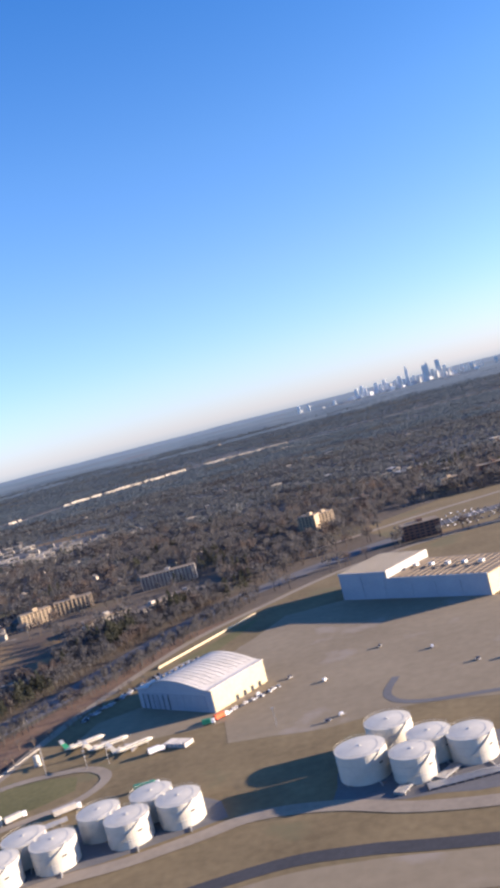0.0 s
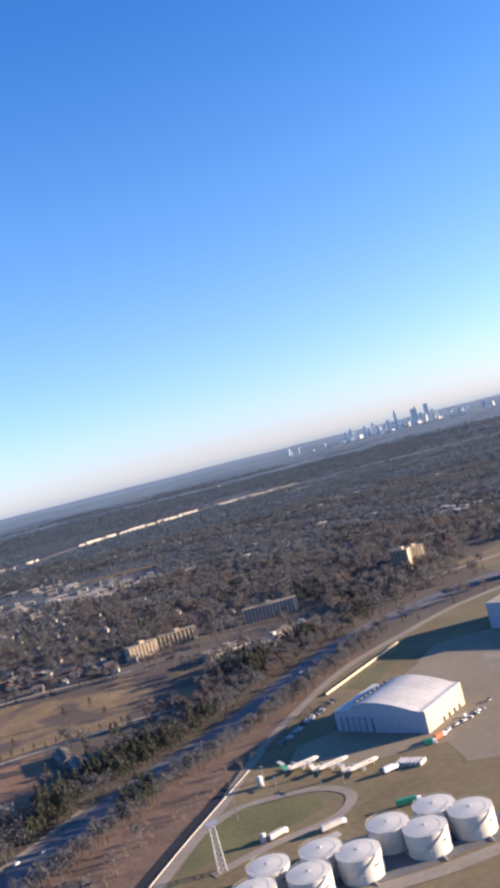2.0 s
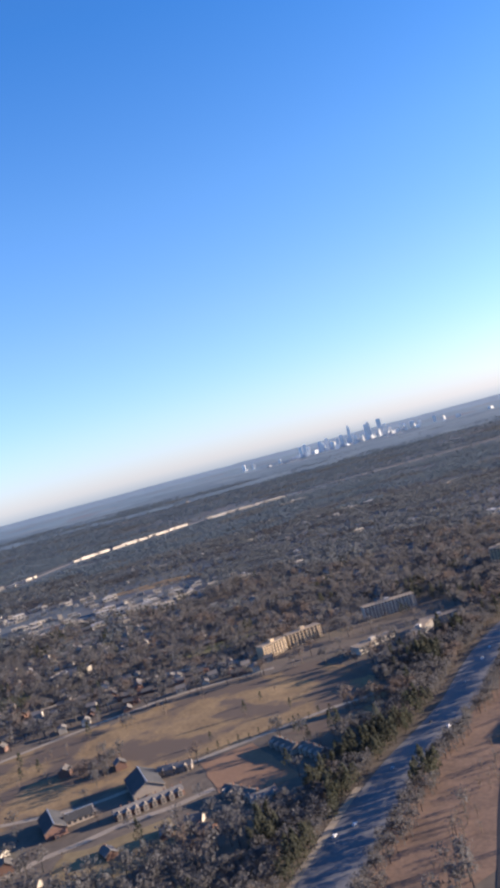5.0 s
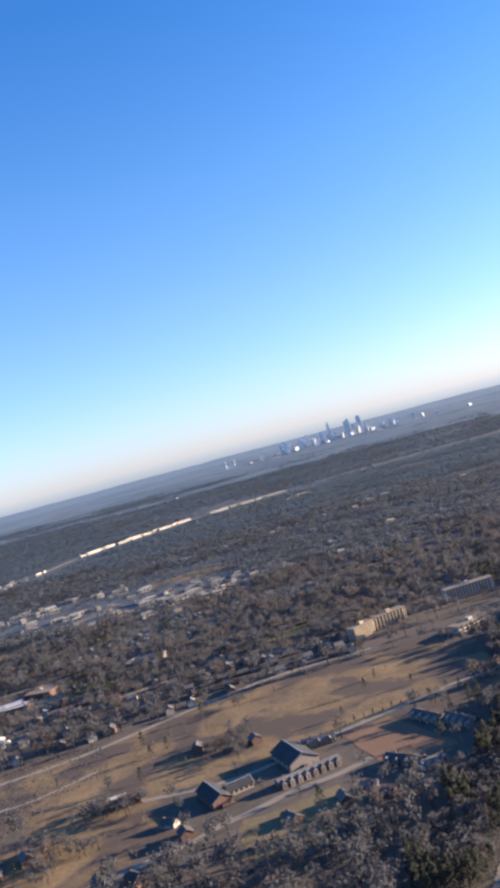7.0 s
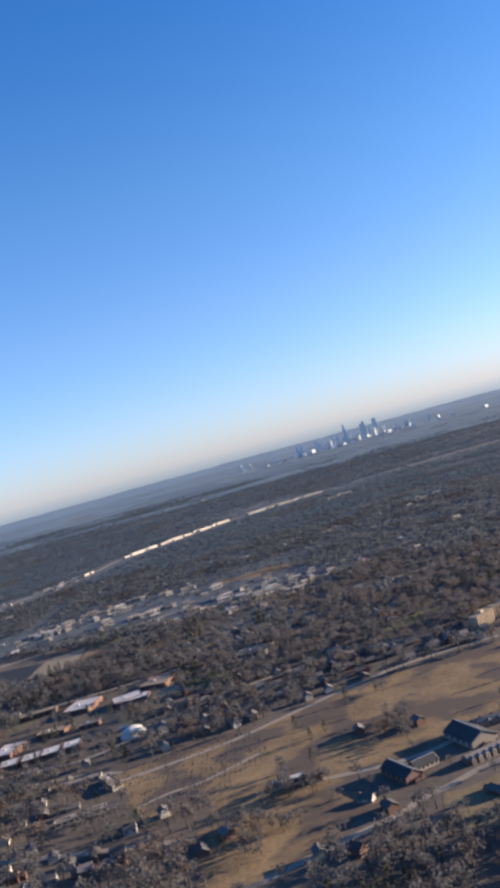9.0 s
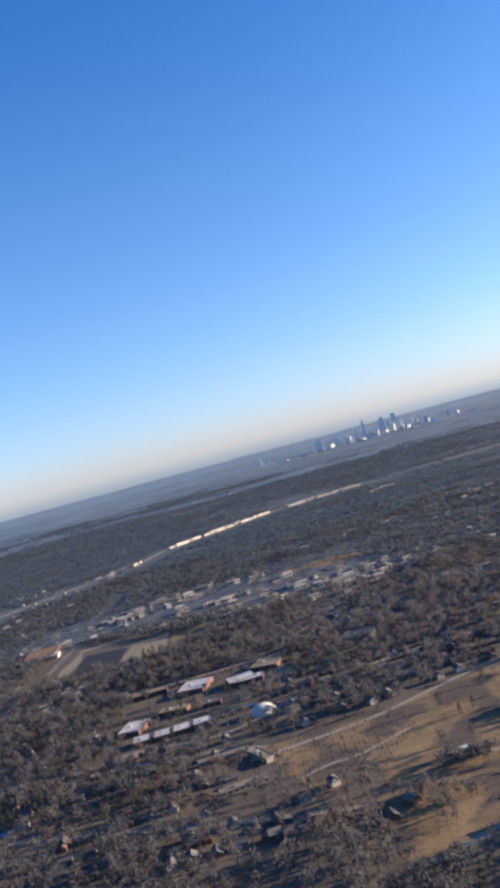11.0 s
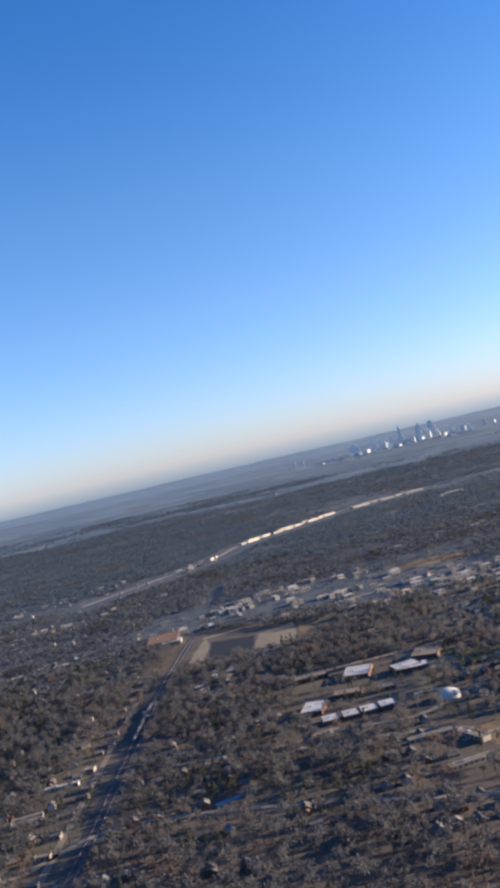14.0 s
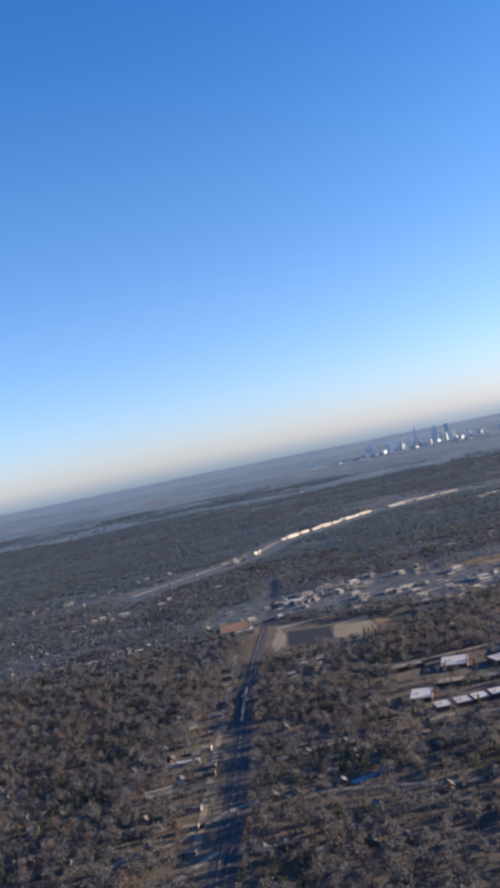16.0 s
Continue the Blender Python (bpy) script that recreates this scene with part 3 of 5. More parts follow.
def hangar_arched():
    W, D, E, R = 74.0, 52.0, 15.4, 20.8
    ob = thing("hangar", -204, 587, -34.7, "white arched aircraft hangar, flank coloured cream for sunlight", "hangar")
    arch = [(0, 0), (0, E - 1.2), (8, E - 0.9)]
    for i in range(15):
        u = i / 14
        x = 13 + (W - 13) * u
        arch.append((x, E - 0.6 + (R - E + 0.6) * (math.sin(math.pi * min(u / 0.9, 1) ** 0.72) ** 0.9)))
    arch += [(W, 0)]
    part("body", profile(bmesh.new(), arch[::-1], 0, D), steel_wall, ob, "pale clad front tinted blue for shade")
    top = [(x, z + 0.45) for x, z in arch[1:-1]]
    under = [(x, z + 0.05) for x, z in arch[1:-1]]
    part("roof", profile(bmesh.new(), under + top[::-1], -0.8, D + 0.8), white_roof, ob, "white barrel roof sloping to the eaves")
    for i in range(12):
        part("roof_seam", profile(bmesh.new(), [(x, z + 0.46) for x, z in arch[4:-3]] + [(x, z + 0.62) for x, z in arch[4:-3]][::-1], 2 + i * 4.3, 2.3 + i * 4.3), white_roof, ob)
    # the flank's cream carries the warmth of the low sun
    part("flank", boxed(W + 0.02, W + 0.35, 0.4, D - 0.4, 0, E - 0.6), cream_wall, ob, "side wall coloured cream for low sun")
    for i in range(9):
        bm = boxed(4 + i * 7.1, 4 + i * 7.1 + 6.6, -0.35, -0.05, 0.1, 11.2)
        for k in range(3):
            box(bm, 4.5 + i * 7.1 + k * 2.1, 5.0 + i * 7.1 + k * 2.1, -0.55, -0.3, 0.3, 11.0)
        part("sliding_door", bm, steel_wall, ob)
    for i in range(6):
        part("door_slot", boxed(5 + i * 5.2, 5.5 + i * 5.2, -0.62, -0.36, 0.4, 10.6), glass, ob, "narrow dark strip on the door front")
    for i in range(8):
        part("skylight", boxed(17.0, 19.0, 4 + i * 5.6, 6.6 + i * 5.6, E + 2.0, E + 4.6), grey_roof, ob, "small dark roof vent")
    for i in range(4):
        part("side_door", boxed(W + 0.3, W + 0.6, 20 + i * 7.5, 22.6 + i * 7.5, 0, 3.4), glass, ob)
    part("annex", boxed(-9, -0.05, 14, D - 2, 0, 5.2, bevel=0.2), white_roof, ob, "low white lean-to")
    return ob


hangar_arched()


def hangar_big():
    ob = thing("maintenance_hangar", -64, 767.5, -36.9, "huge maintenance hangar with ribbed roof, walls tinted shade-blue", "hangar")
    part("tall_bay", boxed(0, 50, 0, 64, 0, 22.5), steel_wall, ob, "clad bay tinted blue for shade")
    part("low_bay", boxed(50.05, 146, 0, 60, 0, 16.5), steel_wall, ob)
    part("parapet", boxed(-0.4, 50.4, -0.5, 0.3, 22.5, 23.4), steel_wall, ob, "fascia tinted blue for shade")
    part("roof", boxed(-0.4, 50.4, 0.35, 64.4, 22.55, 23.2), grey_roof, ob, "dark roof between pale ribs")
    for i in range(10):
        part("roof_truss", boxed(1 + i * 4.9, 3.0 + i * 4.9, 1, 63, 23.22, 23.34), cream_wall, ob, "pale raised roof rib")
    part("low_roof", boxed(50.45, 146.4, 0.35, 60.4, 16.55, 17.2), tan_roof, ob, "brown gravel roof")
    for i in range(14):
        part("roof_monitor", boxed(56 + i * 6.3, 57.6 + i * 6.3, 3, 57, 17.25, 17.7), tan_roof, ob, "low brown roof rib")
    part("step_wall", boxed(50.45, 51.6, 0.4, 64, 17.25, 24.0), white_roof, ob, "bright white step wall")
    part("low_parapet", boxed(50.45, 146.4, -0.5, 0.3, 16.5, 17.8), steel_wall, ob)
    for i in range(2):
        part("hangar_door", boxed(2 + i * 23.5, 24.5 + i * 23.5, -0.3, -0.04, 0, 19.5), steel_wall, ob)
    for i in range(4):
        part("hangar_door", boxed(53 + i * 23.2, 75 + i * 23.2, -0.3, -0.04, 0, 13.5), steel_wall, ob)
    # cream panel on the sun side, sunlight put into its colour
    part("end_wall", boxed(146.05, 146.5, 0.2, 59.8, 0, 16.4), cream_wall, ob, "end wall coloured cream for low sun")
    for i in range(5):
        part("air_unit", boxed(58 + i * 16, 62 + i * 16, 30, 34, 18.05, 20.2), metal, ob)
    return ob


hangar_big()


def airliner(x, y, turn, label, tail):
    ob = thing("airliner", x, y, turn, label, "airliner", "parked jets")
    part("fuselage", turned(bmesh.new(), [(0.15, -13.5), (0.75, -11), (1.3, -8), (1.5, -5), (1.5, 8), (1.35, 10.2), (1.0, 11.6), (0.5, 12.6), (0.1, 13)], 20, "x"), white_paint, ob).location.z = K * 2.7
    for s in (-1, 1):
        bm = bmesh.new()
        pts = [(2.5, 1.0 * s, 2.0), (-2.2, 1.0 * s, 2.0), (-3.6, 9.0 * s, 2.5), (-2.4, 9.0 * s, 2.5)]
        lo = [bm.verts.new((a, b, c - 0.18)) for a, b, c in pts]
        hi = [bm.verts.new((a, b, c + 0.18)) for a, b, c in pts]
        bm.faces.new(lo), bm.faces.new(hi[::-1])
        for i in range(4):
            bm.faces.new((lo[i], lo[(i + 1) % 4], hi[(i + 1) % 4], hi[i]))
        bmesh.ops.recalc_face_normals(bm, faces=bm.faces)
        part("wing", bm, grey_wall, ob, "grey wing")
        e = part("engine", turned(bmesh.new(), [(0.45, -2), (0.75, -0.8), (0.75, 1.2), (0.6, 1.6)], 14, "x"), white_paint, ob)
        e.location = (K * -8.2, K * 2.3 * s, K * 3.3)
        part("pylon", boxed(-9.4, -7.6, min(1.0 * s, 1.9 * s), max(1.0 * s, 1.9 * s), 3.2, 3.5), white_paint, ob)
        part("landing_gear", boxed(-1.0, -0.5, 1.6 * s - 0.25, 1.6 * s + 0.25, 0, 2.0), metal, ob)
        part("tailplane", boxed(-15.2, -12.6, min(0.1 * s, 4.2 * s), max(0.1 * s, 4.2 * s), 8.2, 8.45), white_paint, ob)
    part("fin", profile(bmesh.new(), [(-9.6, 3.8), (-13.0, 8.4), (-15.4, 8.4), (-13.0, 3.2)], -0.16, 0.16), tail, ob, "painted tail fin")
    part("nose_gear", boxed(9.0, 9.4, -0.25, 0.25, 0, 1.8), metal, ob)
    part("cockpit_window", boxed(11.2, 12.0, -0.7, 0.7, 3.15, 3.45), glass, ob)
    for s in (-1, 1):
        part("cabin_windows", boxed(-4.5, 9.0, 1.38 * s - 0.08, 1.38 * s + 0.08, 3.2, 3.5), glass, ob)


airliner(-228, 533, 30, "white twin-engine jet with green tail parked on apron", green_paint)
airliner(-208.5, 522.2, 29, "white twin-engine jet with white tail parked on apron", white_paint)
airliner(-189, 510, 31, "white twin-engine jet with grey tail parked on apron", metal)


def lattice_mast(x, y, h):
    ob = thing("lattice_mast", x, y, 20, "steel lattice floodlight mast with a top platform", "mast")
    for sx in (-1, 1):
        for sy in (-1, 1):
            part("leg", bar(bmesh.new(), (2.2 * sx, 2.2 * sy, 0), (1.3 * sx, 1.3 * sy, h), 0.3), metal, ob)
    bm = bmesh.new()
    n = 9
    for i in range(n):
        z0, z1 = h * i / n, h * (i + 1) / n
        w0, w1 = 2.2 - 0.9 * i / n, 2.2 - 0.9 * (i + 1) / n
        for c, d in (((-1, -1), (1, -1)), ((1, -1), (1, 1)), ((1, 1), (-1, 1)), ((-1, 1), (-1, -1))):
            bar(bm, (c[0] * w0, c[1] * w0, z0), (d[0] * w1, d[1] * w1, z1), 0.16)
            bar(bm, (d[0] * w1, d[1] * w1, z1), (c[0] * w1, c[1] * w1, z1), 0.16)
    part("bracing", bm, metal, ob)
    part("platform", boxed(-3, 3, -3, 3, h, h + 0.4), metal, ob)
    bm = bmesh.new()
    for i in range(4):
        for s in (-1, 1):
            bar(bm, (-3 + 2 * i, 3 * s, h), (-3 + 2 * i, 3 * s, h + 1.6), 0.14)
            bar(bm, (3 * s, -3 + 2 * i, h), (3 * s, -3 + 2 * i, h + 1.6), 0.14)
    part("railing", bm, metal, ob)
    for i in range(4):
        part("floodlight", boxed(-2.6 + i * 1.5, -1.6 + i * 1.5, -3.3, -2.6, h + 0.6, h + 1.7), metal, ob)


lattice_mast(-265.5, 413.8, 25)


BLOCKS = []


def small_building(name, x, y, turn, w, d, h, wall, roof, label, category, windows=0, group=""):
    """A flat-roofed building with parapet, roof, door and window bands."""
    BLOCKS.append((x, y, turn, w, d))
    ob = thing(name, x, y, turn, label, category, group)
    part("wall", boxed(-w / 2, w / 2, -d / 2, d / 2, 0, h), wall, ob)
    part("roof", boxed(-w / 2 + 0.35, w / 2 - 0.35, -d / 2 + 0.35, d / 2 - 0.35, h + 0.004, h + 0.25), roof, ob)
    bm = bmesh.new()
    for b in ((-w / 2 - 0.1, w / 2 + 0.1, -d / 2 - 0.1, -d / 2 + 0.3), (-w / 2 - 0.1, w / 2 + 0.1, d / 2 - 0.3, d / 2 + 0.1),
              (-w / 2 - 0.1, -w / 2 + 0.3, -d / 2 + 0.31, d / 2 - 0.31), (w / 2 - 0.3, w / 2 + 0.1, -d / 2 + 0.31, d / 2 - 0.31)):
        box(bm, *b, h + 0.002, h + 0.7)
    part("parapet", bm, wall, ob)
    for i in range(windows):
        x0 = -w / 2 + w * (i + 0.2) / windows
        part("window", boxed(x0, x0 + w * 0.6 / windows, -d / 2 - 0.06, -d / 2 + 0.06, h * 0.35, h * 0.75), glass, ob)
    if w * d > 200:
        part("roof_unit", boxed(-w * 0.2, -w * 0.2 + 3, -1.5, 1.5, h + 0.26, h + 1.8), metal, ob)
    return ob


def cylinder_tank(x, y, r, h, label):
    ob = thing("water_tank", x, y, 0, label, "tank")
    part("shell", turned(bmesh.new(), [(r, 1.2), (r, h), (r * 0.5, h + 0.5)], 20), white_paint, ob)
    part("base", boxed(-r, r, -r, r, 0, 1.2), grey_wall, ob)


cylinder_tank(-254.1, 515.6, 2.0, 6.5, "small white standing tank at the roadside")
cylinder_tank(-245.1, 436.9, 1.8, 4.6, "small white tank on the lawn")


def truck(x, y, turn, length, body, label):
    ob = thing("truck", x, y, turn, label, "truck")
    part("trailer", boxed(-length / 2, length / 2 - 2.6, -1.3, 1.3, 1.1, 3.9, bevel=0.1), body, ob)
    part("cab", boxed(length / 2 - 2.4, length / 2, -1.2, 1.2, 0.6, 3.1, bevel=0.2), car_white, ob)
    part("windscreen", boxed(length / 2 - 0.4, length / 2 + 0.02, -1.0, 1.0, 1.9, 2.8), glass, ob)
    for px in (-length / 2 + 1.5, -length / 2 + 3, length / 2 - 1.4):
        for s in (-1, 1):
            w = part("wheel", turned(bmesh.new(), [(0.5, -0.2), (0.5, 0.2)], 12), car_dark, ob)
            w.matrix_basis = pose(K * px, K * 1.1 * s, K * 0.5, 90, 0, 0)


car_models = []


def car(mat, label):
    ob = thing("car", 0, 0, 0, label, "car", "parked cars")
    part("body", boxed(-2.2, 2.2, -0.9, 0.9, 0.35, 0.95, bevel=0.12), mat, ob)
    part("cabin", profile(bmesh.new(), [(-1.7, 0.96), (1.2, 0.96), (0.6, 1.5), (-1.3, 1.5)], -0.78, 0.78), glass, ob)
    part("roof", boxed(-1.25, 0.55, -0.76, 0.76, 1.505, 1.56), mat, ob)
    for px in (-1.35, 1.35):
        for s in (-1, 1):
            w = part("wheel", turned(bmesh.new(), [(0.34, -0.12), (0.34, 0.12)], 10), car_dark, ob)
            w.matrix_basis = pose(K * px, K * 0.82 * s, K * 0.34, 90, 0, 0)
    return ob


cars = [car(car_white, "white saloon car parked outdoors"), car(car_grey, "silver saloon car parked outdoors"), car(car_dark, "dark saloon car parked outdoors")]
used = set()
rnd = random.Random(5)


def put_car(x, y, turn, z=0.0):
    k = rnd.choice((0, 0, 1, 2)) if rnd.random() < 0.8 else 2
    if k not in used:
        used.add(k)
        cars[k].matrix_world = at(x, y, turn, z)
    else:
        copy_thing(cars[k], at(x, y, turn, z))


for i in range(16):                                   # along the arched hangar's sunlit flank
    put_car(-141 + i * 2.4 + rnd.uniform(0, 1), 533 + i * 2.35 + rnd.uniform(-1.5, 1.5), 45 + rnd.choice((0, 90)), 0.16)
for i in range(30):                                   # rows behind the hangar
    put_car(-247 + i * 1.35 + rnd.uniform(-2, 2), 583 + i * 2.6 + rnd.uniform(-2, 2), -30, 0.3)
for row in range(6):                                  # car park east of the big hangar
    for i in range(18):
        if rnd.random() < 0.75:
            put_car(25 + i * 8 + row * 7, 1012 + row * 14 - i * 3 + rnd.uniform(-1, 1), 65, 0.14)
for x, y in ((-403, 474), (-354, 556), (-312, 630), (-302, 610), (-268, 703), (-239, 760), (-224, 791), (-389, 483), (-203, 828)):
    put_car(x, y, 58, 0.24)
truck(-206, 437, 28, 15, white_roof, "white box trailer with dark lettering bars")
truck(-237, 440, 40, 12, white_roof, "white service truck beside the tanks")
truck(-171, 497, 28, 10, car_white, "white service truck on the apron")
truck(-137, 533, 45, 10, red_paint, "orange-red fire truck beside the hangar")
truck(-144, 526, 10, 8, green_paint, "green trailer beside the hangar")
truck(-164, 447, 10, 14, green_paint, "green tanker beside the fuel tanks")
for i in range(6):
    ob = thing("container", -165 + i * 2.6, 505 - i * 1.2, 60, "white cargo container on the apron", "container", "cargo containers")
    part("box", boxed(-4, 4, -1.1, 1.1, 0.16, 2.6, bevel=0.1), white_roof, ob)
    part("door", boxed(3.95, 4.05, -0.9, 0.9, 0.4, 2.4), metal, ob)


def pipe_rack(x, y, turn, length):
    ob = thing("pipe_rack", x, y, turn, "low steel rack of parallel fuel pipes", "pipe rack")
    for i in range(6):
        part("pipe", bar(bmesh.new(), (0, -2.5 + i, 1.2), (length, -2.5 + i, 1.2), 0.45), metal, ob)
    for i in range(int(length / 4)):
        part("support", boxed(i * 4, i * 4 + 0.4, -3, 3, 0.14, 0.97), grey_wall, ob)


pipe_rack(-17, 387, 8, 56)
pipe_rack(-11, 393, 50, 14)
pipe_rack(-30, 386, 60, 10)
pipe_rack(-217, 420, 28, 16)


def long_wall():
    ob = thing("blast_wall", -214, 677, 59.2, "long pale concrete wall along the airfield edge", "wall")
    for i in range(22):
        part("panel", boxed(i * 5.9, i * 5.9 + 5.8, -0.3, 0.3, 0.1, 1.9), cream_wall, ob)


long_wall()
for i, (x, y) in enumerate(((-67, 490), (-59, 496), (-97, 583), (-72, 562), (-35, 610), (-0, 584), (25, 542), (40, 537), (53, 529), (65, 533), (81, 521), (-117, 562))):
    ob = thing("equipment_cart", x, y, 20 * i, "small ground support cart on the apron", "cart", "ground carts")
    part("bed", boxed(-1.8, 1.8, -0.9, 0.9, 0.55, 1.0), metal, ob)
    part("box", boxed(-1.2, 1.0, -0.8, 0.8, 1.01, 2.0), car_white if i % 2 else car_dark, ob)
for i, (x, y) in enumerate(((-264, 472), (-241, 496), (-214, 494), (-252, 519), (-200, 494), (-98, 500))):
    ob = thing("light_pole", x, y, 0, "thin steel apron light pole", "lamp post", "apron lights")
    part("pole", bar(bmesh.new(), (0, 0, 0), (0, 0, 11), 0.28), metal, ob)
    part("lamp_head", boxed(-1.1, 1.1, -0.3, 0.3, 11.0, 11.35), metal, ob)

# ---- homes, offices, works ----


def apartment_block(x, y, turn, length, depth, h, wall, label, bays, floors):
    """A slab with piers, window bands and balconies on its long front."""
    u = radians(turn)
    BLOCKS.append((x + math.cos(u) * length / 2 - math.sin(u) * depth / 2, y + math.sin(u) * length / 2 + math.cos(u) * depth / 2, turn, length, depth))
    ob = thing("apartment_block", x, y, turn, label, "apartment block")
    part("wall", boxed(0, length, 0, depth, 0, h), wall, ob)
    part("roof", boxed(-0.4, length + 0.4, -0.4, depth + 0.4, h + 0.004, h + 0.5), tan_roof, ob)
    part("lift_house", boxed(length * 0.45, length * 0.45 + 6, depth * 0.3, depth * 0.7, h + 0.51, h + 3.4), wall, ob)
    step = length / bays
    for i in range(bays):
        part("pier", boxed(i * step, i * step + 0.9, -0.9, -0.02, 0, h), wall, ob)
        for f in range(floors):
            z = h * (f + 0.3) / floors
            part("window", boxed(i * step + 1.3, (i + 1) * step - 0.5, -0.12, 0.1, z, z + h / floors * 0.5), glass, ob)
    return ob


apartment_block(-452, 972, 42, 38, 13, 15.5, apartment_wall, "buff brick apartment slab in evening sun", 8, 5)
apartment_block(-421, 1001, 24, 46, 13, 15.5, apartment_wall, "buff brick apartment slab beside a lower wing", 9, 5)
apartment_block(-321, 1037, 9.5, 68, 14, 17, grey_wall, "long grey slab block with vertical piers", 15, 6)
apartment_block(-282, 873, 63, 60, 13, 9, grey_wall, "low grey wing of the housing complex", 8, 3)
apartment_block(-267, 933, 3, 44, 11, 8, grey_wall, "low grey cross wing with pale roof", 6, 3)
apartment_block(-345, 885, 32, 52, 16, 8, pale_wall, "low pale institutional wing", 7, 2)
apartment_block(-129, 1144, -18, 24, 20, 29, apartment_wall, "tall buff hotel tower", 5, 9)
apartment_block(-104, 1150, 35, 26, 16, 27, apartment_wall, "tall buff hotel wing", 5, 9)
apartment_block(-1, 966, 8, 42, 20, 17, brick_wall, "brown brick office block with piers", 7, 5)
apartment_block(70, 1284, 20, 26, 16, 16, apartment_wall, "yellow-lit hotel block with vertical piers", 6, 6)
apartment_block(31, 1298, 5, 22, 14, 11, grey_wall, "low grey motel block with flat roof", 4, 3)
apartment_block(-67, 1332, -8, 34, 18, 12, brick_wall, "brown brick office with pale roof", 5, 3)
apartment_block(132, 1345, 12, 50, 18, 15, brick_wall, "brown brick office block with piers", 6, 4)

B = small_building
# the campus with its pale roofs
B("school_building", -990, 1124, -14, 40, 50, 6.5, brick_wall, white_roof, "school hall with bright white flat roof", "school", 6)
B("school_building", -914, 1086, -4, 50, 26, 6.5, brick_wall, white_roof, "long brick school wing with white roof", "school", 9)
B("school_building", -1064, 996, -14, 30, 44, 6.5, brick_wall, white_roof, "brick school block with a white roof edge", "school", 5)
B("school_building", -1060, 1149, 5, 52, 20, 7, brick_wall, tan_roof, "low brick wing with tan roof", "school", 6)
for i, (x, y) in enumerate(((-1046, 937), (-1019, 939), (-995, 942), (-970, 946))):
    B("school_building", x, y, 4, 22, 26, 6, brick_wall, white_roof, "low classroom block with pale flat roof", "school", 4, "classroom blocks")
B("school_building", -1013, 1032, -10, 40, 22, 6, brick_wall, tan_roof, "low brick school block with tan roof", "school", 5)
B("school_building", -961, 1020, 0, 26, 16, 6, brick_wall, grey_roof, "small brick school block", "school", 3)
ob = thing("dome", -892, 931, 0, "white air-supported sports dome among bare trees", "dome")
part("shell", turned(bmesh.new(), [(16, 0.0), (15.6, 2.5), (14.2, 5.5), (11.5, 8.2), (7.5, 10.2), (3.0, 11.2), (0.3, 11.4)], 40), white_paint, ob)
part("base_ring", turned(bmesh.new(), [(16.6, 0), (16.6, 0.7), (16.0, 0.7)], 40), grey_wall, ob)
B("long_hall", -917, 962, 8, 30, 8, 4, pale_wall, white_roof, "narrow hall with white roof beside the dome", "hall", 3)
# a courtyard of low sheds
B("depot", -939, 806, 6, 56, 10, 5, pale_wall, tan_roof, "long low depot shed", "shed", 8)
B("depot", -915, 710, 12, 50, 9, 5, pale_wall, tan_roof, "long low depot shed with pale roof", "shed", 8)
B("depot", -897, 780, -62, 44, 11, 5, pale_wall, tan_roof, "low cross shed of the depot", "shed", 6)
B("long_shed", -715, 655, 6, 30, 9, 5, pale_wall, white_roof, "long pale shed on the meadow", "shed", 5)
B("brick_house", -692, 647, 8, 13, 10, 6, brick_wall, brick_wall, "orange brick end house on the meadow", "house", 2)
B("supermarket", -738, 1167, -25, 46, 40, 7, pale_wall, grey_roof, "flat grey-roofed store in the trees", "store", 5)
B("supermarket", -881, 1142, -20, 40, 44, 7, brick_wall, tan_roof, "brick store with tan roof", "store", 5)
B("store", -921, 1096, 15, 40, 30, 7, brick_wall, white_roof, "red brick store with white roof edge", "store", 5)
B("works_hall", -1353, 1695, 3, 64, 90, 9, brick_wall, red_earth, "works hall with rust-red roof", "works", 6)
B("works_hall", -1330, 1655, 3, 40, 34, 8, pale_wall, white_roof, "works hall with cream-white roof", "works", 5)
B("works_hall", -1250, 1736, 8, 12, 34, 7, pale_wall, white_roof, "narrow white shed at the rail yard fence", "works", 3)
B("works_hall", -1396, 913, 3, 44, 8, 5, pale_wall, white_roof, "long white shed beside the railway", "works", 6)
B("works_hall", -1415, 821, 12, 36, 20, 6, pale_wall, tan_roof, "tan-roofed works beside the railway", "works", 5)
for i in range(15):
    y = 640 + i * 52 + rnd.uniform(-18, 18)
    B("trackside_building", -1352 - 8 - 14 * rnd.random() + (y - 620) * 0.012, y, rnd.uniform(-6, 14), rnd.uniform(10, 24), rnd.uniform(7, 12), rnd.uniform(3.5, 6), taupe_wall, rnd.choice((tan_roof, tan_roof, grey_roof)), "small taupe trackside workshop", "workshop", 3, "trackside buildings")

# clusters of trade buildings with bright roofs, and far strips of warehouses
rnd = random.Random(11)
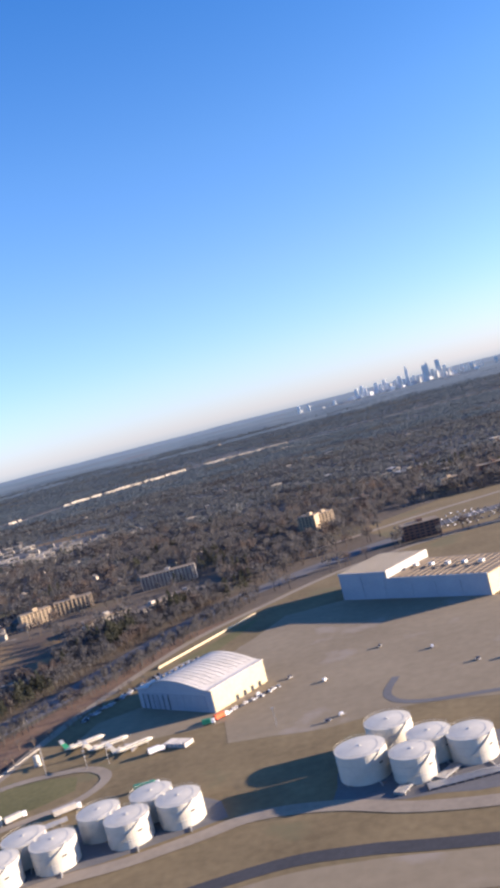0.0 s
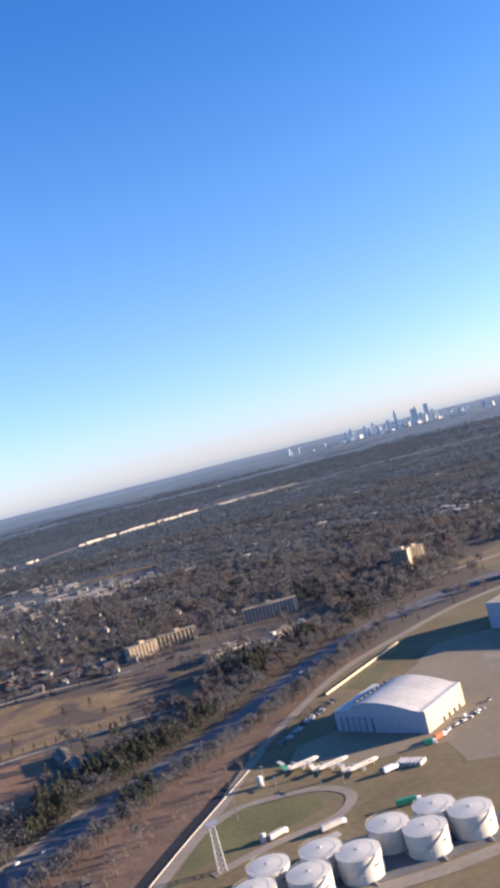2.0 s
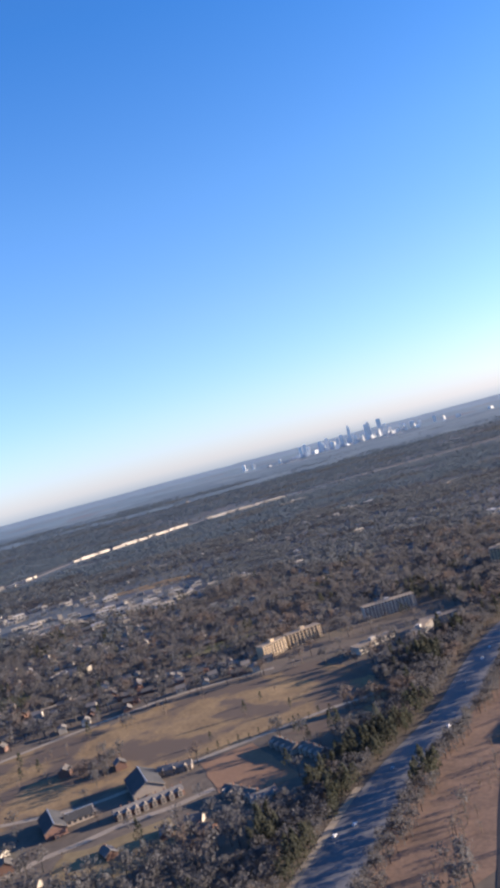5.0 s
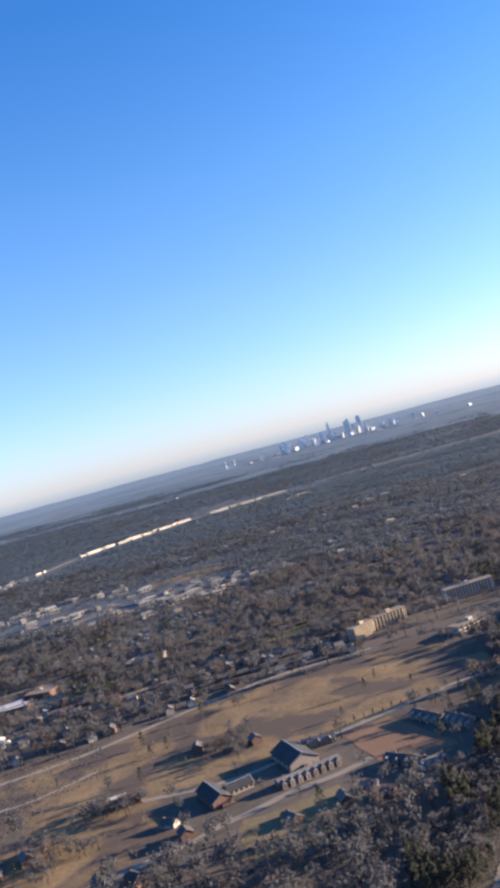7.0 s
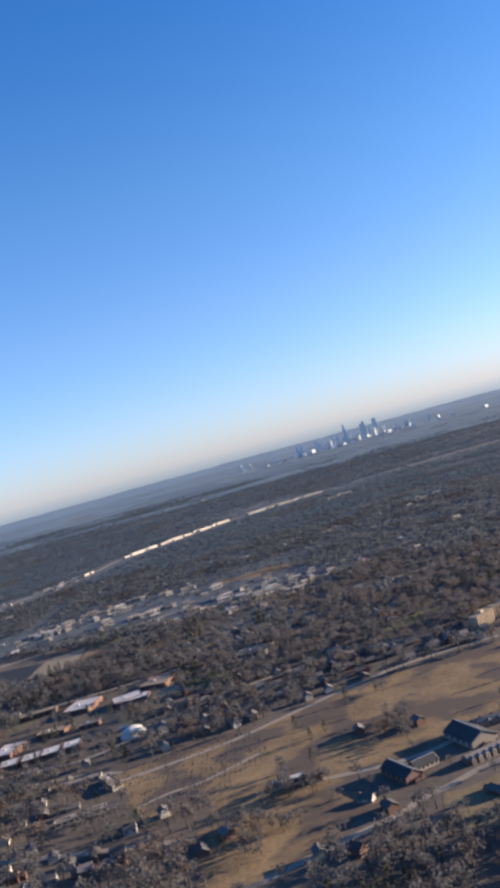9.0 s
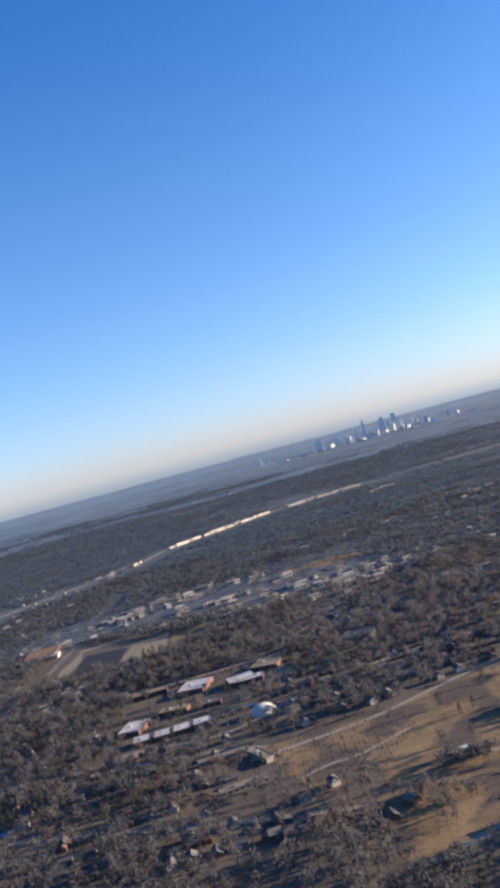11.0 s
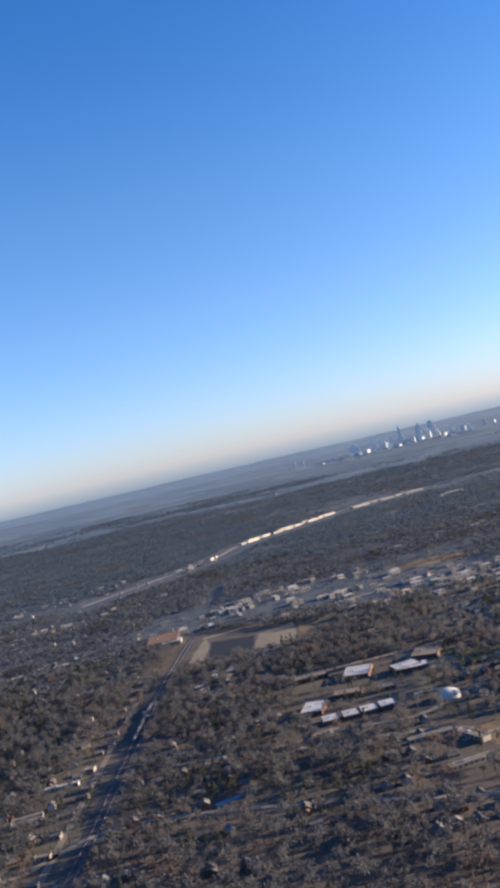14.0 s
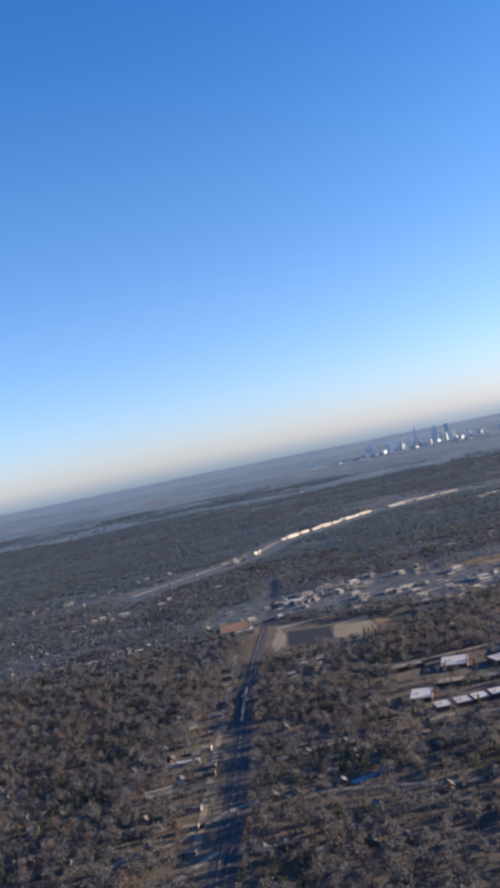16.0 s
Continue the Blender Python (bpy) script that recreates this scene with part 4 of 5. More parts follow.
for x0, y0, x1, y1, n, w0, w1 in ((-1386, 1796, -1060, 1960, 27, 8, 28), (-1054, 1740, -640, 1560, 57, 8, 28), (-1265, 1868, -900, 2030, 34, 8, 28), (-834, 1827, -560, 1660, 30, 8, 28), (-804, 1625, -420, 1780, 30, 8, 28),
                                   (-235, 1924, -120, 1900, 5, 17, 45), (-275, 2592, -160, 2500, 6, 10, 30), (-20, 1669, 60, 1660, 5, 17, 33), (11, 1560, 120, 1525, 5, 21, 37), (-1406, 2780, -1300, 3010, 16, 8, 26),
                                   (-1214, 3260, -850, 3620, 16, 40, 90), (-745, 3690, -390, 3830, 10, 30, 90), (-390, 3845, 0, 3900, 9, 30, 80), (-1057, 5800, -660, 6240, 5, 25, 60), (219, 1766, 420, 1800, 10, 14, 37),
                                   (-803, 2285, 100, 2450, 11, 8, 28), (-1810, 2118, -1450, 2300, 22, 7, 20), (-1907, 1507, -1500, 1700, 11, 8, 27), (-2113, 2520, -1600, 2900, 16, 8, 24), (-386, 3363, -300, 3400, 4, 20, 50),
                                   (-100, 7400, 300, 7900, 6, 60, 160), (-400, 9000, 200, 7900, 8, 60, 150), (-1304, 1190, -1150, 1350, 10, 8, 21)):
    for i in range(n):
        u = (i + rnd.random()) / n
        loose = 2.2 if n > 25 else 1.0
        x, y = x0 + (x1 - x0) * u + rnd.uniform(-30, 30) * loose, y0 + (y1 - y0) * u + rnd.uniform(-50, 50) * loose
        w = rnd.uniform(w0, w1)
        # beyond 2600 m every roof is white, in place of sun glints
        roof = white_roof if y > 2600 else rnd.choice((white_roof, white_roof, tan_roof, tan_roof, grey_roof))
        along = y > 3000                               # sheds in line with the far motorway
        if along:
            x, y = x0 + (x1 - x0) * u + rnd.uniform(-14, 14), y0 + (y1 - y0) * u + rnd.uniform(-14, 14)
        B("warehouse", x, y, math.degrees(math.atan2(y1 - y0, x1 - x0)) if along else rnd.choice((12, 15, 20, -70)) + rnd.uniform(-5, 5), w, w * (0.22 if along else rnd.uniform(0.3, 0.6)), rnd.uniform(5, 9), pale_wall, roof,
          {"white_roofing": "pale trade building with white flat roof", "tan_gravel_roof": "pale trade building with tan gravel roof"}.get(roof.name, "pale trade building with grey flat roof"), "warehouse", 3 if y < 2100 else 0, "trade buildings")


def house(w, d, h, wall, label, wing=False):
    """A gabled house with eaves, chimney, door and windows."""
    ob = thing("house", 0, 0, 0, label, "house", "homes")
    rise = d * 0.32
    part("wall", profile(bmesh.new(), [(-d / 2, 0), (d / 2, 0), (d / 2, h), (0, h + rise), (-d / 2, h)], -w / 2, w / 2), wall, ob)
    for s in (-1, 1):
        part("roof", profile(bmesh.new(), [(0, h + rise + 0.05), (s * (d / 2 + 0.6), h - 0.3), (s * (d / 2 + 0.6), h + 0.0), (0, h + rise + 0.4)], -w / 2 - 0.5, w / 2 + 0.5), grey_roof, ob, "grey shingle roof slope")
        for k in (-0.3, 0.3):
            part("window", boxed(s * d / 2 - 0.05, s * d / 2 + 0.05, w * k - 0.8, w * k + 0.8, h * 0.35, h * 0.75), glass, ob)
    part("chimney", boxed(-0.5, 0.5, w * 0.3, w * 0.3 + 0.9, h + rise * 0.5, h + rise + 1.4), brick_wall, ob)
    part("door", boxed(d / 2 - 0.04, d / 2 + 0.06, -0.5, 0.5, 0, 2.1), dark_paint, ob)
    if wing:
        part("garage", profile(bmesh.new(), [(-3, 0), (3, 0), (3, h * 0.8), (0, h * 0.8 + 1.8), (-3, h * 0.8)], w / 2 + 0.02, w / 2 + 6), wall, ob)
    return ob


homes = [house(13, 8.5, 3.2, pale_wall, "pale single-storey house under bare trees"), house(11, 9, 5.6, pale_wall, "pale two-storey house with grey roof"),
         house(14, 9, 3.2, brick_wall, "red brick ranch house under bare trees", True), house(12, 10, 5.4, brick_wall, "red brick two-storey house", True)]
home_spots = []


def put_home(k, x, y, turn):
    home_spots.append((x, y))
    home_list.append((k, x, y, turn))


home_list = []
OPEN = [AIRPORT, FIELD_WEST, FIELD_LOW, CEMETERY, MEADOW, MEADOW_LOW, RED_FIELD, CAMPUS, YARDS, LOTS_EAST]
for x0, y0, x1, y1, rows, gap, skip in ((-1302, 565, -930, 880, 8, 26, 0.55), (-1722, 620, -1380, 1500, 20, 28, 0.6), (-880, 889, -560, 1060, 6, 24, 0.35), (-841, 1092, -420, 1420, 9, 27, 0.5),
                                        (-1293, 908, -1090, 1380, 10, 28, 0.5), (-563, 918, -450, 1000, 4, 22, 0.4), (-2006, 1504, -1420, 2100, 12, 40, 0.6), (-400, 1105, -100, 1500, 9, 30, 0.55),
                                        (-980, 566, -820, 640, 3, 22, 0.3), (-1002, 1212, -600, 1420, 6, 30, 0.5), (-2500, 2000, -1330, 2900, 22, 44, 0.74), (-1240, 2050, -300, 2800, 16, 46, 0.72), (-420, 1480, 250, 2200, 14, 40, 0.6)):
    for r in range(rows):
        y = y0 + (y1 - y0) * (r + 0.5) / rows
        x = x0 + rnd.uniform(0, gap)
        while x < x1:
            px, py = x + rnd.uniform(-4, 4), y + 0.10 * (x - x0) + rnd.uniform(-5, 5)
            if rnd.random() > skip and not any(inside(px, py, p) for p in OPEN) and abs(px + 1320) > 30 and math.hypot(px + 892, py - 931) > 34 and not any(abs(px - bx) < w / 2 + 10 and abs(py - by) < d / 2 + 10 for bx, by, _, w, d in BLOCKS):
                put_home(rnd.randrange(4), px, py, 90 * rnd.randrange(4) + 8 + rnd.uniform(-6, 6))
            x += gap


def gabled_hall(x, y, turn, w, length, h, rise, wall, label):
    """A long hall under one steep roof coloured dark for shade, with pale ridge and verge boards, porch, doors and
    windows.
    """
    BLOCKS.append((x, y, turn, w + 8, length + 6))
    ob = thing("gabled_hall", x, y, turn, label, "hall")
    part("wall", profile(bmesh.new(), [(-w / 2, 0), (w / 2, 0), (w / 2, h), (0, h + rise), (-w / 2, h)], -length / 2, length / 2), wall, ob)
    for s in (-1, 1):
        part("roof", profile(bmesh.new(), [(0, h + rise + 0.05), (s * (w / 2 + 0.8), h - 0.35), (s * (w / 2 + 0.8), h), (0, h + rise + 0.45)], -length / 2 - 0.7, length / 2 + 0.7), dark_shingle, ob, "shingle roof slope coloured dark for shade")
        part("verge_board", profile(bmesh.new(), [(0, h + rise + 0.5), (s * (w / 2 + 0.8), h + 0.05), (s * (w / 2 + 0.8), h + 0.35), (0, h + rise + 0.8)], -length / 2 - 0.7, -length / 2), taupe_wall, ob, "taupe verge board")
        for k in range(5):
            c = -length / 2 + length * (k + 0.5) / 5
            part("window", boxed(s * w / 2 - 0.06, s * w / 2 + 0.06, c - 1.3, c + 1.3, h * 0.3, h * 0.8), glass, ob)
    # pale cap in place of the sunlit line along the ridge
    part("ridge_cap", boxed(-0.35, 0.35, -length / 2, length / 2, h + rise + 0.46, h + rise + 0.7), metal, ob)
    part("porch", boxed(-2.2, 2.2, -length / 2 - 3, -length / 2 - 0.02, 0, 3.2, bevel=0.15), wall, ob)
    part("door", boxed(-0.9, 0.9, -length / 2 - 3.08, -length / 2 - 3.005, 0, 2.3), dark_paint, ob)


def town_row(x, y, turn, w, wall, gables, label):
    """A row of joined town homes: one long roof with cross gables to the front."""
    BLOCKS.append((x, y, turn, w, 14))
    ob = thing("town_house_row", x, y, turn, label, "row houses")
    d, h, rise = 11, 4.6, 2.8
    part("wall", boxed(-w / 2, w / 2, -d / 2, d / 2, 0, h), wall, ob)
    bm = bmesh.new()
    f = [bm.verts.new(v) for v in ((-w / 2 - 0.6, -d / 2 - 0.7, h - 0.2), (w / 2 + 0.6, -d / 2 - 0.7, h - 0.2), (w / 2 + 0.6, d / 2 + 0.7, h - 0.2), (-w / 2 - 0.6, d / 2 + 0.7, h - 0.2), (-w / 2 - 0.2, 0, h + rise), (w / 2 + 0.2, 0, h + rise))]
    for q in ((0, 1, 5, 4), (2, 3, 4, 5), (1, 2, 5), (3, 0, 4), (3, 2, 1, 0)):
        bm.faces.new([f[i] for i in q])
    part("roof", bm, grey_roof, ob, "long grey shingle roof")
    for i in range(gables):
        c = -w / 2 + w * (i + 0.5) / gables
        part("gable", profile(bmesh.new(), [(c - 1.9, 0), (c + 1.9, 0), (c + 1.9, h - 0.2), (c, h + 1.8), (c - 1.9, h - 0.2)], -d / 2 - 1.8, -d / 2 + 3.0), taupe_wall, ob, "taupe cross gable")
        for z in (0.8, 2.8):
            part("window", boxed(c - 1.0, c + 1.0, -d / 2 - 1.86, -d / 2 - 1.76, z, z + 1.2), glass, ob)
        part("chimney", boxed(c + 3.0, c + 4.0, 1.0, 2.0, h + 1.5, h + rise + 1.0), brick_wall, ob)


town_row(-542, 605, 21, 56, brick_wall, 8, "curved row of gabled town houses with grey roofs")
gabled_hall(-551, 645, 19, 26, 46, 5.5, 6.5, taupe_wall, "large hall with steep shingle roof coloured as in shade")
gabled_hall(-620, 607, 23, 17, 40, 5, 5, brick_wall, "orange brick hall with steep grey roof")
gabled_hall(-600, 614, 111, 13, 22, 4, 3.6, taupe_wall, "low taupe hall beside the brick hall")
town_row(-528, 668, -2, 30, taupe_wall, 3, "short row of taupe gabled town houses")
town_row(-466, 577, -48, 38, taupe_wall, 4, "stepped row of taupe town houses by the red field")
town_row(-449, 560, 20, 20, pale_wall, 3, "cream gabled row facing the low sun")
town_row(-431, 655, -62, 40, taupe_wall, 4, "blue-grey gabled row beside the red field")
town_row(-408, 626, -62, 34, pale_wall, 4, "pale gabled row near the motorway woods")
for x, y, turn in ((-584, 712, 20), (-500, 551, 80), (-520, 541, 10), (-490, 531, 60), (-560, 531, 30), (-640, 549, 20), (-655, 579, 60), (-770, 582, 30), (-765, 598, 100), (-700, 508, 10), (-672, 498, 40),
                   (-610, 509, 80), (-790, 567, 10), (-830, 662, 20), (-640, 731, 0), (-845, 845, 10), (-800, 862, 10), (-765, 858, 20), (-745, 868, 0), (-680, 882, 15), (-655, 890, 10), (-610, 905, 12)):
    put_home(rnd.choice((0, 1, 2, 3)), x, y, turn)
fresh = {0, 1, 2, 3}
home_list.sort(key=lambda h: math.hypot(h[1] + 750, h[2] - 200))
for k, x, y, turn in home_list[:200]:
    if k in fresh:
        fresh.discard(k)
        homes[k].matrix_world = at(x, y, turn)
    else:
        copy_thing(homes[k], at(x, y, turn))
verts, faces, slots = [], [], []
for k, x, y, turn in home_list[200:]:
    c, s, o, h = math.cos(radians(turn)), math.sin(radians(turn)), len(verts), (3.2, 5.6)[k % 2]
    for px, py, pz in ((-4.5, -6.5, 0), (4.5, -6.5, 0), (4.5, 6.5, 0), (-4.5, 6.5, 0), (-4.5, -6.5, h), (4.5, -6.5, h), (4.5, 6.5, h), (-4.5, 6.5, h), (0, -6.5, h + 2.8), (0, 6.5, h + 2.8),
                       (-5.2, -7, h - 0.3), (-5.2, 7, h - 0.3), (5.2, -7, h - 0.3), (5.2, 7, h - 0.3), (0, -7, h + 3), (0, 7, h + 3)):
        verts.append((x + px * c - py * s, y + px * s + py * c, pz))
    faces += [tuple(o + i for i in f) for f in ((0, 1, 5, 8, 4), (2, 3, 7, 9, 6), (1, 2, 6, 5), (3, 0, 4, 7), (10, 14, 15, 11), (14, 12, 13, 15))]
    slots += [0, 0, 0, 0, 1, 1]
me = mesh_from("distant_homes", verts, faces, [pale_wall, grey_roof])
me.polygons.foreach_set("material_index", slots)
tagged(new("distant_homes", me), "many small pale houses scattered in far woods", "homes", kind="stuff")


def freight_car(x, y, turn, mat, label):
    ob = thing("freight_car", x, y, turn, label, "freight car", "freight train", 0.58)
    part("body", boxed(-1.5, 1.5, -6.6, 6.6, 1.0, 4.3, bevel=0.12), mat, ob)
    for s in (-4.6, 4.6):
        part("bogie", boxed(-1.1, 1.1, s - 1.2, s + 1.2, 0.02, 0.98), car_dark, ob)
    part("door", boxed(-1.56, 1.56, -1.3, 1.3, 1.2, 3.9), metal, ob)


for i in range(12):
    y = 1050 + i * 14.2
    x = float(np.interp(y, [q[1] for q in RAIL], [q[0] for q in RAIL])) - 4.5
    freight_car(x, y, -2, taupe_wall if i % 3 else grey_wall, "taupe boxcar of a standing freight train" if i % 3 else "grey boxcar of a standing freight train")


def gravestones():
    bm = bmesh.new()
    g = random.Random(3)
    for i in range(700):
        x, y = g.uniform(-895, -735), g.uniform(661, 857)
        x, y = round(x / 5) * 5 + g.uniform(-0.6, 0.6), y
        if inside(x, y, CEMETERY):
            box(bm, x - 0.7, x + 0.7, y - 0.3, y + 0.3, 0.1, g.uniform(0.6, 1.3))
    tagged(part("gravestones", bm, grey_roof), "rows of small grey gravestones", "gravestones", kind="stuff")


gravestones()

# ---- the far city ----
city = random.Random(21)


def tower(x, y, w, h, mat, label, crown=0, turn=-9):
    ob = thing("skyscraper", x, y, turn, label, "skyscraper", "city skyline")
    bm = bmesh.new()
    box(bm, -w / 2, w / 2, -w / 2, w / 2, 0, h * (0.8 if crown else 1))
    part("shaft", bm, mat, ob)
    if crown:
        bm = bmesh.new()
        for i, (f, z0, z1) in enumerate(((0.82, 0.8, 0.87), (0.62, 0.87, 0.93), (0.40, 0.93, 0.97), (0.16, 0.97, 1.0 + 0.02 * crown))):
            box(bm, -w * f / 2, w * f / 2, -w * f / 2, w * f / 2, h * z0 + 0.01, h * z1)
        part("crown", bm, mat, ob)
    else:
        part("plant_room", boxed(-w * 0.3, w * 0.3, -w * 0.3, w * 0.3, h + 0.01, h + 6), mat, ob)
    bm = bmesh.new()
    for i in range(int(h * 0.8 / 14)):
        box(bm, -w / 2 - 0.3, w / 2 + 0.3, -w / 2 - 0.3, w / 2 + 0.3, 8 + i * 14, 12 + i * 14)
    part("window_band", bm, hazed_glass, ob)


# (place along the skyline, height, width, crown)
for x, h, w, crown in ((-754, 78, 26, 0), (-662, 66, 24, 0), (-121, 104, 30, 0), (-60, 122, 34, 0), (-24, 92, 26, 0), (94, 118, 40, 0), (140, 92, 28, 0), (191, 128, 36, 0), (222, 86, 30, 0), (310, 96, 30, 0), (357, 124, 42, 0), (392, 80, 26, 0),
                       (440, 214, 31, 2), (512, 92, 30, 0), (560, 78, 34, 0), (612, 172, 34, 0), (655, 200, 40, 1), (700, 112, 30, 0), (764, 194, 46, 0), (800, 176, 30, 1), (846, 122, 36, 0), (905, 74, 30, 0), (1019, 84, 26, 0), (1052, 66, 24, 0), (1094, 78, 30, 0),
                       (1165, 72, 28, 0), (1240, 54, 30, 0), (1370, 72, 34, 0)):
    tower(x, 9600 + city.uniform(-200, 200), w, h, hazed_tower_wall, "far city tower, walls and windows paled for haze", crown, city.uniform(-5, -2))
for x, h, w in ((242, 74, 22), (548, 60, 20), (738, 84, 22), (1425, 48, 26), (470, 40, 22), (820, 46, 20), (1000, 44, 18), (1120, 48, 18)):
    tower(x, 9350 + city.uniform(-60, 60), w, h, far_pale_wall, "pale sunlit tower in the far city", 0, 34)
for i in range(60):
    w = city.uniform(18, 46)
    tower(city.gauss(480, 470), 9450 + city.uniform(-420, 420), w, city.uniform(12, 46), city.choice((hazed_tower_wall, hazed_tower_wall, hazed_tower_wall, far_pale_wall)), "low city block among the towers", 0, -3 if i % 6 else 30)
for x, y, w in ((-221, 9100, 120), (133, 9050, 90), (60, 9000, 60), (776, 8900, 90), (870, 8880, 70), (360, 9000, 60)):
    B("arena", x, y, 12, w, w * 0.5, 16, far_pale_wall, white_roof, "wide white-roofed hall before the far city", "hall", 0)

# ---- trees and woods ----


def crown_shape(rng, kind, count):
    """Small loose clumps of twigs or needles round a stem, as single triangles."""
    if kind == "bare":
        v = rng.normal(size=(count, 3))
        v /= np.linalg.norm(v, axis=1)[:, None]
        c = v * (rng.random((count, 1)) ** 0.45) * np.array([1.0, 1.0, 0.62]) + np.array([0, 0, 1.55])
        c[:, :2] *= (0.72 + 0.3 * np.sin(3 * np.arctan2(c[:, 1], c[:, 0]) + rng.random() * 6))[:, None]
        size = rng.uniform(0.1, 0.21, (count, 1, 1))
    else:
        u = rng.random(count) ** 0.8
        a = rng.random(count) * 6.2832
        r = (1 - u) ** 0.75 * (0.45 + 0.55 * rng.random(count))
        c = np.stack([r * np.cos(a), r * np.sin(a), 0.6 + u * 2.3], 1)
        size = rng.uniform(0.2, 0.36, (count, 1, 1))
    d = rng.normal(size=(count, 3, 3))
    d /= np.linalg.norm(d, axis=2)[:, :, None]
    return c[:, None, :] + d * size


def tri_mesh(name, tris, mats, index=None):
    tris = np.asarray(tris, dtype=np.float32).reshape(-1, 3, 3) * K
    n = len(tris)
    me = bpy.data.meshes.new(name)
    me.vertices.add(n * 3)
    me.vertices.foreach_set("co", tris.ravel())
    me.loops.add(n * 3)
    me.loops.foreach_set("vertex_index", np.arange(n * 3, dtype=np.int32))
    me.polygons.add(n)
    me.polygons.foreach_set("loop_start", np.arange(0, n * 3, 3, dtype=np.int32))
    for m in mats:
        me.materials.append(m)
    if index is not None:
        me.polygons.foreach_set("material_index", index.astype(np.int32))
    me.update(calc_edges=True)
    return me


def stem(h, r):
    """A three-sided tapered stem."""
    a = [0.3, 2.4, 4.5]
    lo = [(r * math.cos(u), r * math.sin(u), 0) for u in a]
    return np.array([[lo[i], lo[(i + 1) % 3], (0, 0, h)] for i in range(3)])


rng = np.random.default_rng(7)
BARE = [np.concatenate([crown_shape(rng, "bare", 120), stem(1.5, 0.07)]) for i in range(10)]
PINE = [np.concatenate([crown_shape(rng, "pine", 90), stem(1.2, 0.07)]) for i in range(8)]
CLUMP = [crown_shape(rng, "bare", 28) * np.array([1, 1, 0.8]) for i in range(8)]
CLUMP = [c.mean(1, keepdims=True) + (c - c.mean(1, keepdims=True)) * 2.1 for c in CLUMP]


def woods(name, spots, shapes, mat, label, height):
    """One mesh of many trees; spots: x, y, crown radius."""
    spots = np.asarray(spots)
    out = []
    which = rng.integers(0, len(shapes), len(spots))
    for k, shape in enumerate(shapes):
        s = spots[which == k]
        if not len(s):
            continue
        a = rng.random(len(s)) * 6.2832
        c, t = np.cos(a), np.sin(a)
        r = s[:, 2]
        x = (shape[None, :, :, 0] * c[:, None, None] - shape[None, :, :, 1] * t[:, None, None]) * r[:, None, None] + s[:, 0][:, None, None]
        y = (shape[None, :, :, 0] * t[:, None, None] + shape[None, :, :, 1] * c[:, None, None]) * r[:, None, None] + s[:, 1][:, None, None]
        z = shape[None, :, :, 2] * (r * height * rng.uniform(0.8, 1.2, len(s)))[:, None, None]
        out.append(np.stack([x, y, np.broadcast_to(z, x.shape)], -1).reshape(-1, 3, 3))
    return tagged(new(name, tri_mesh(name, np.concatenate(out), [mat])), label, "woods", kind="stuff")


def in_poly(x, y, poly):
    hit = np.zeros(len(x), bool)
    for (x0, y0), (x1, y1) in zip(poly, poly[1:] + poly[:1]):
        if y0 != y1:
            hit ^= ((y0 > y) != (y1 > y)) & (x < (x1 - x0) * (y - y0) / (y1 - y0) + x0)
    return hit


def near_line(x, y, pts, width):
    near = np.zeros(len(x), bool)
    for (x0, y0), (x1, y1) in zip(pts, pts[1:]):
        dx, dy = x1 - x0, y1 - y0
        u = np.clip(((x - x0) * dx + (y - y0) * dy) / (dx * dx + dy * dy), 0, 1)
        near |= np.hypot(x - x0 - u * dx, y - y0 - u * dy) < width
    return near


def cloud(x, y, size, seed):
    """Smooth random numbers from 0 to 1 over the plan."""
    g = np.random.default_rng(seed).random((256, 256))
    u, v = x / size + 300, y / size + 300
    i, j = np.floor(u).astype(int), np.floor(v).astype(int)
    f, h = u - i, v - j
    f, h = f * f * (3 - 2 * f), h * h * (3 - 2 * h)
    i0, i1, j0, j1 = i % 256, (i + 1) % 256, j % 256, (j + 1) % 256
    return (g[i0, j0] * (1 - f) + g[i1, j0] * f) * (1 - h) + (g[i0, j1] * (1 - f) + g[i1, j1] * f) * h


def scatter(x0, x1, y0, y1, step):
    nx, ny = int((x1 - x0) / step), int((y1 - y0) / step)
    gx, gy = np.meshgrid(np.arange(nx), np.arange(ny))
    x = x0 + (gx.ravel() + rng.random(nx * ny)) * step
    y = y0 + (gy.ravel() + rng.random(nx * ny)) * step
    return x, y



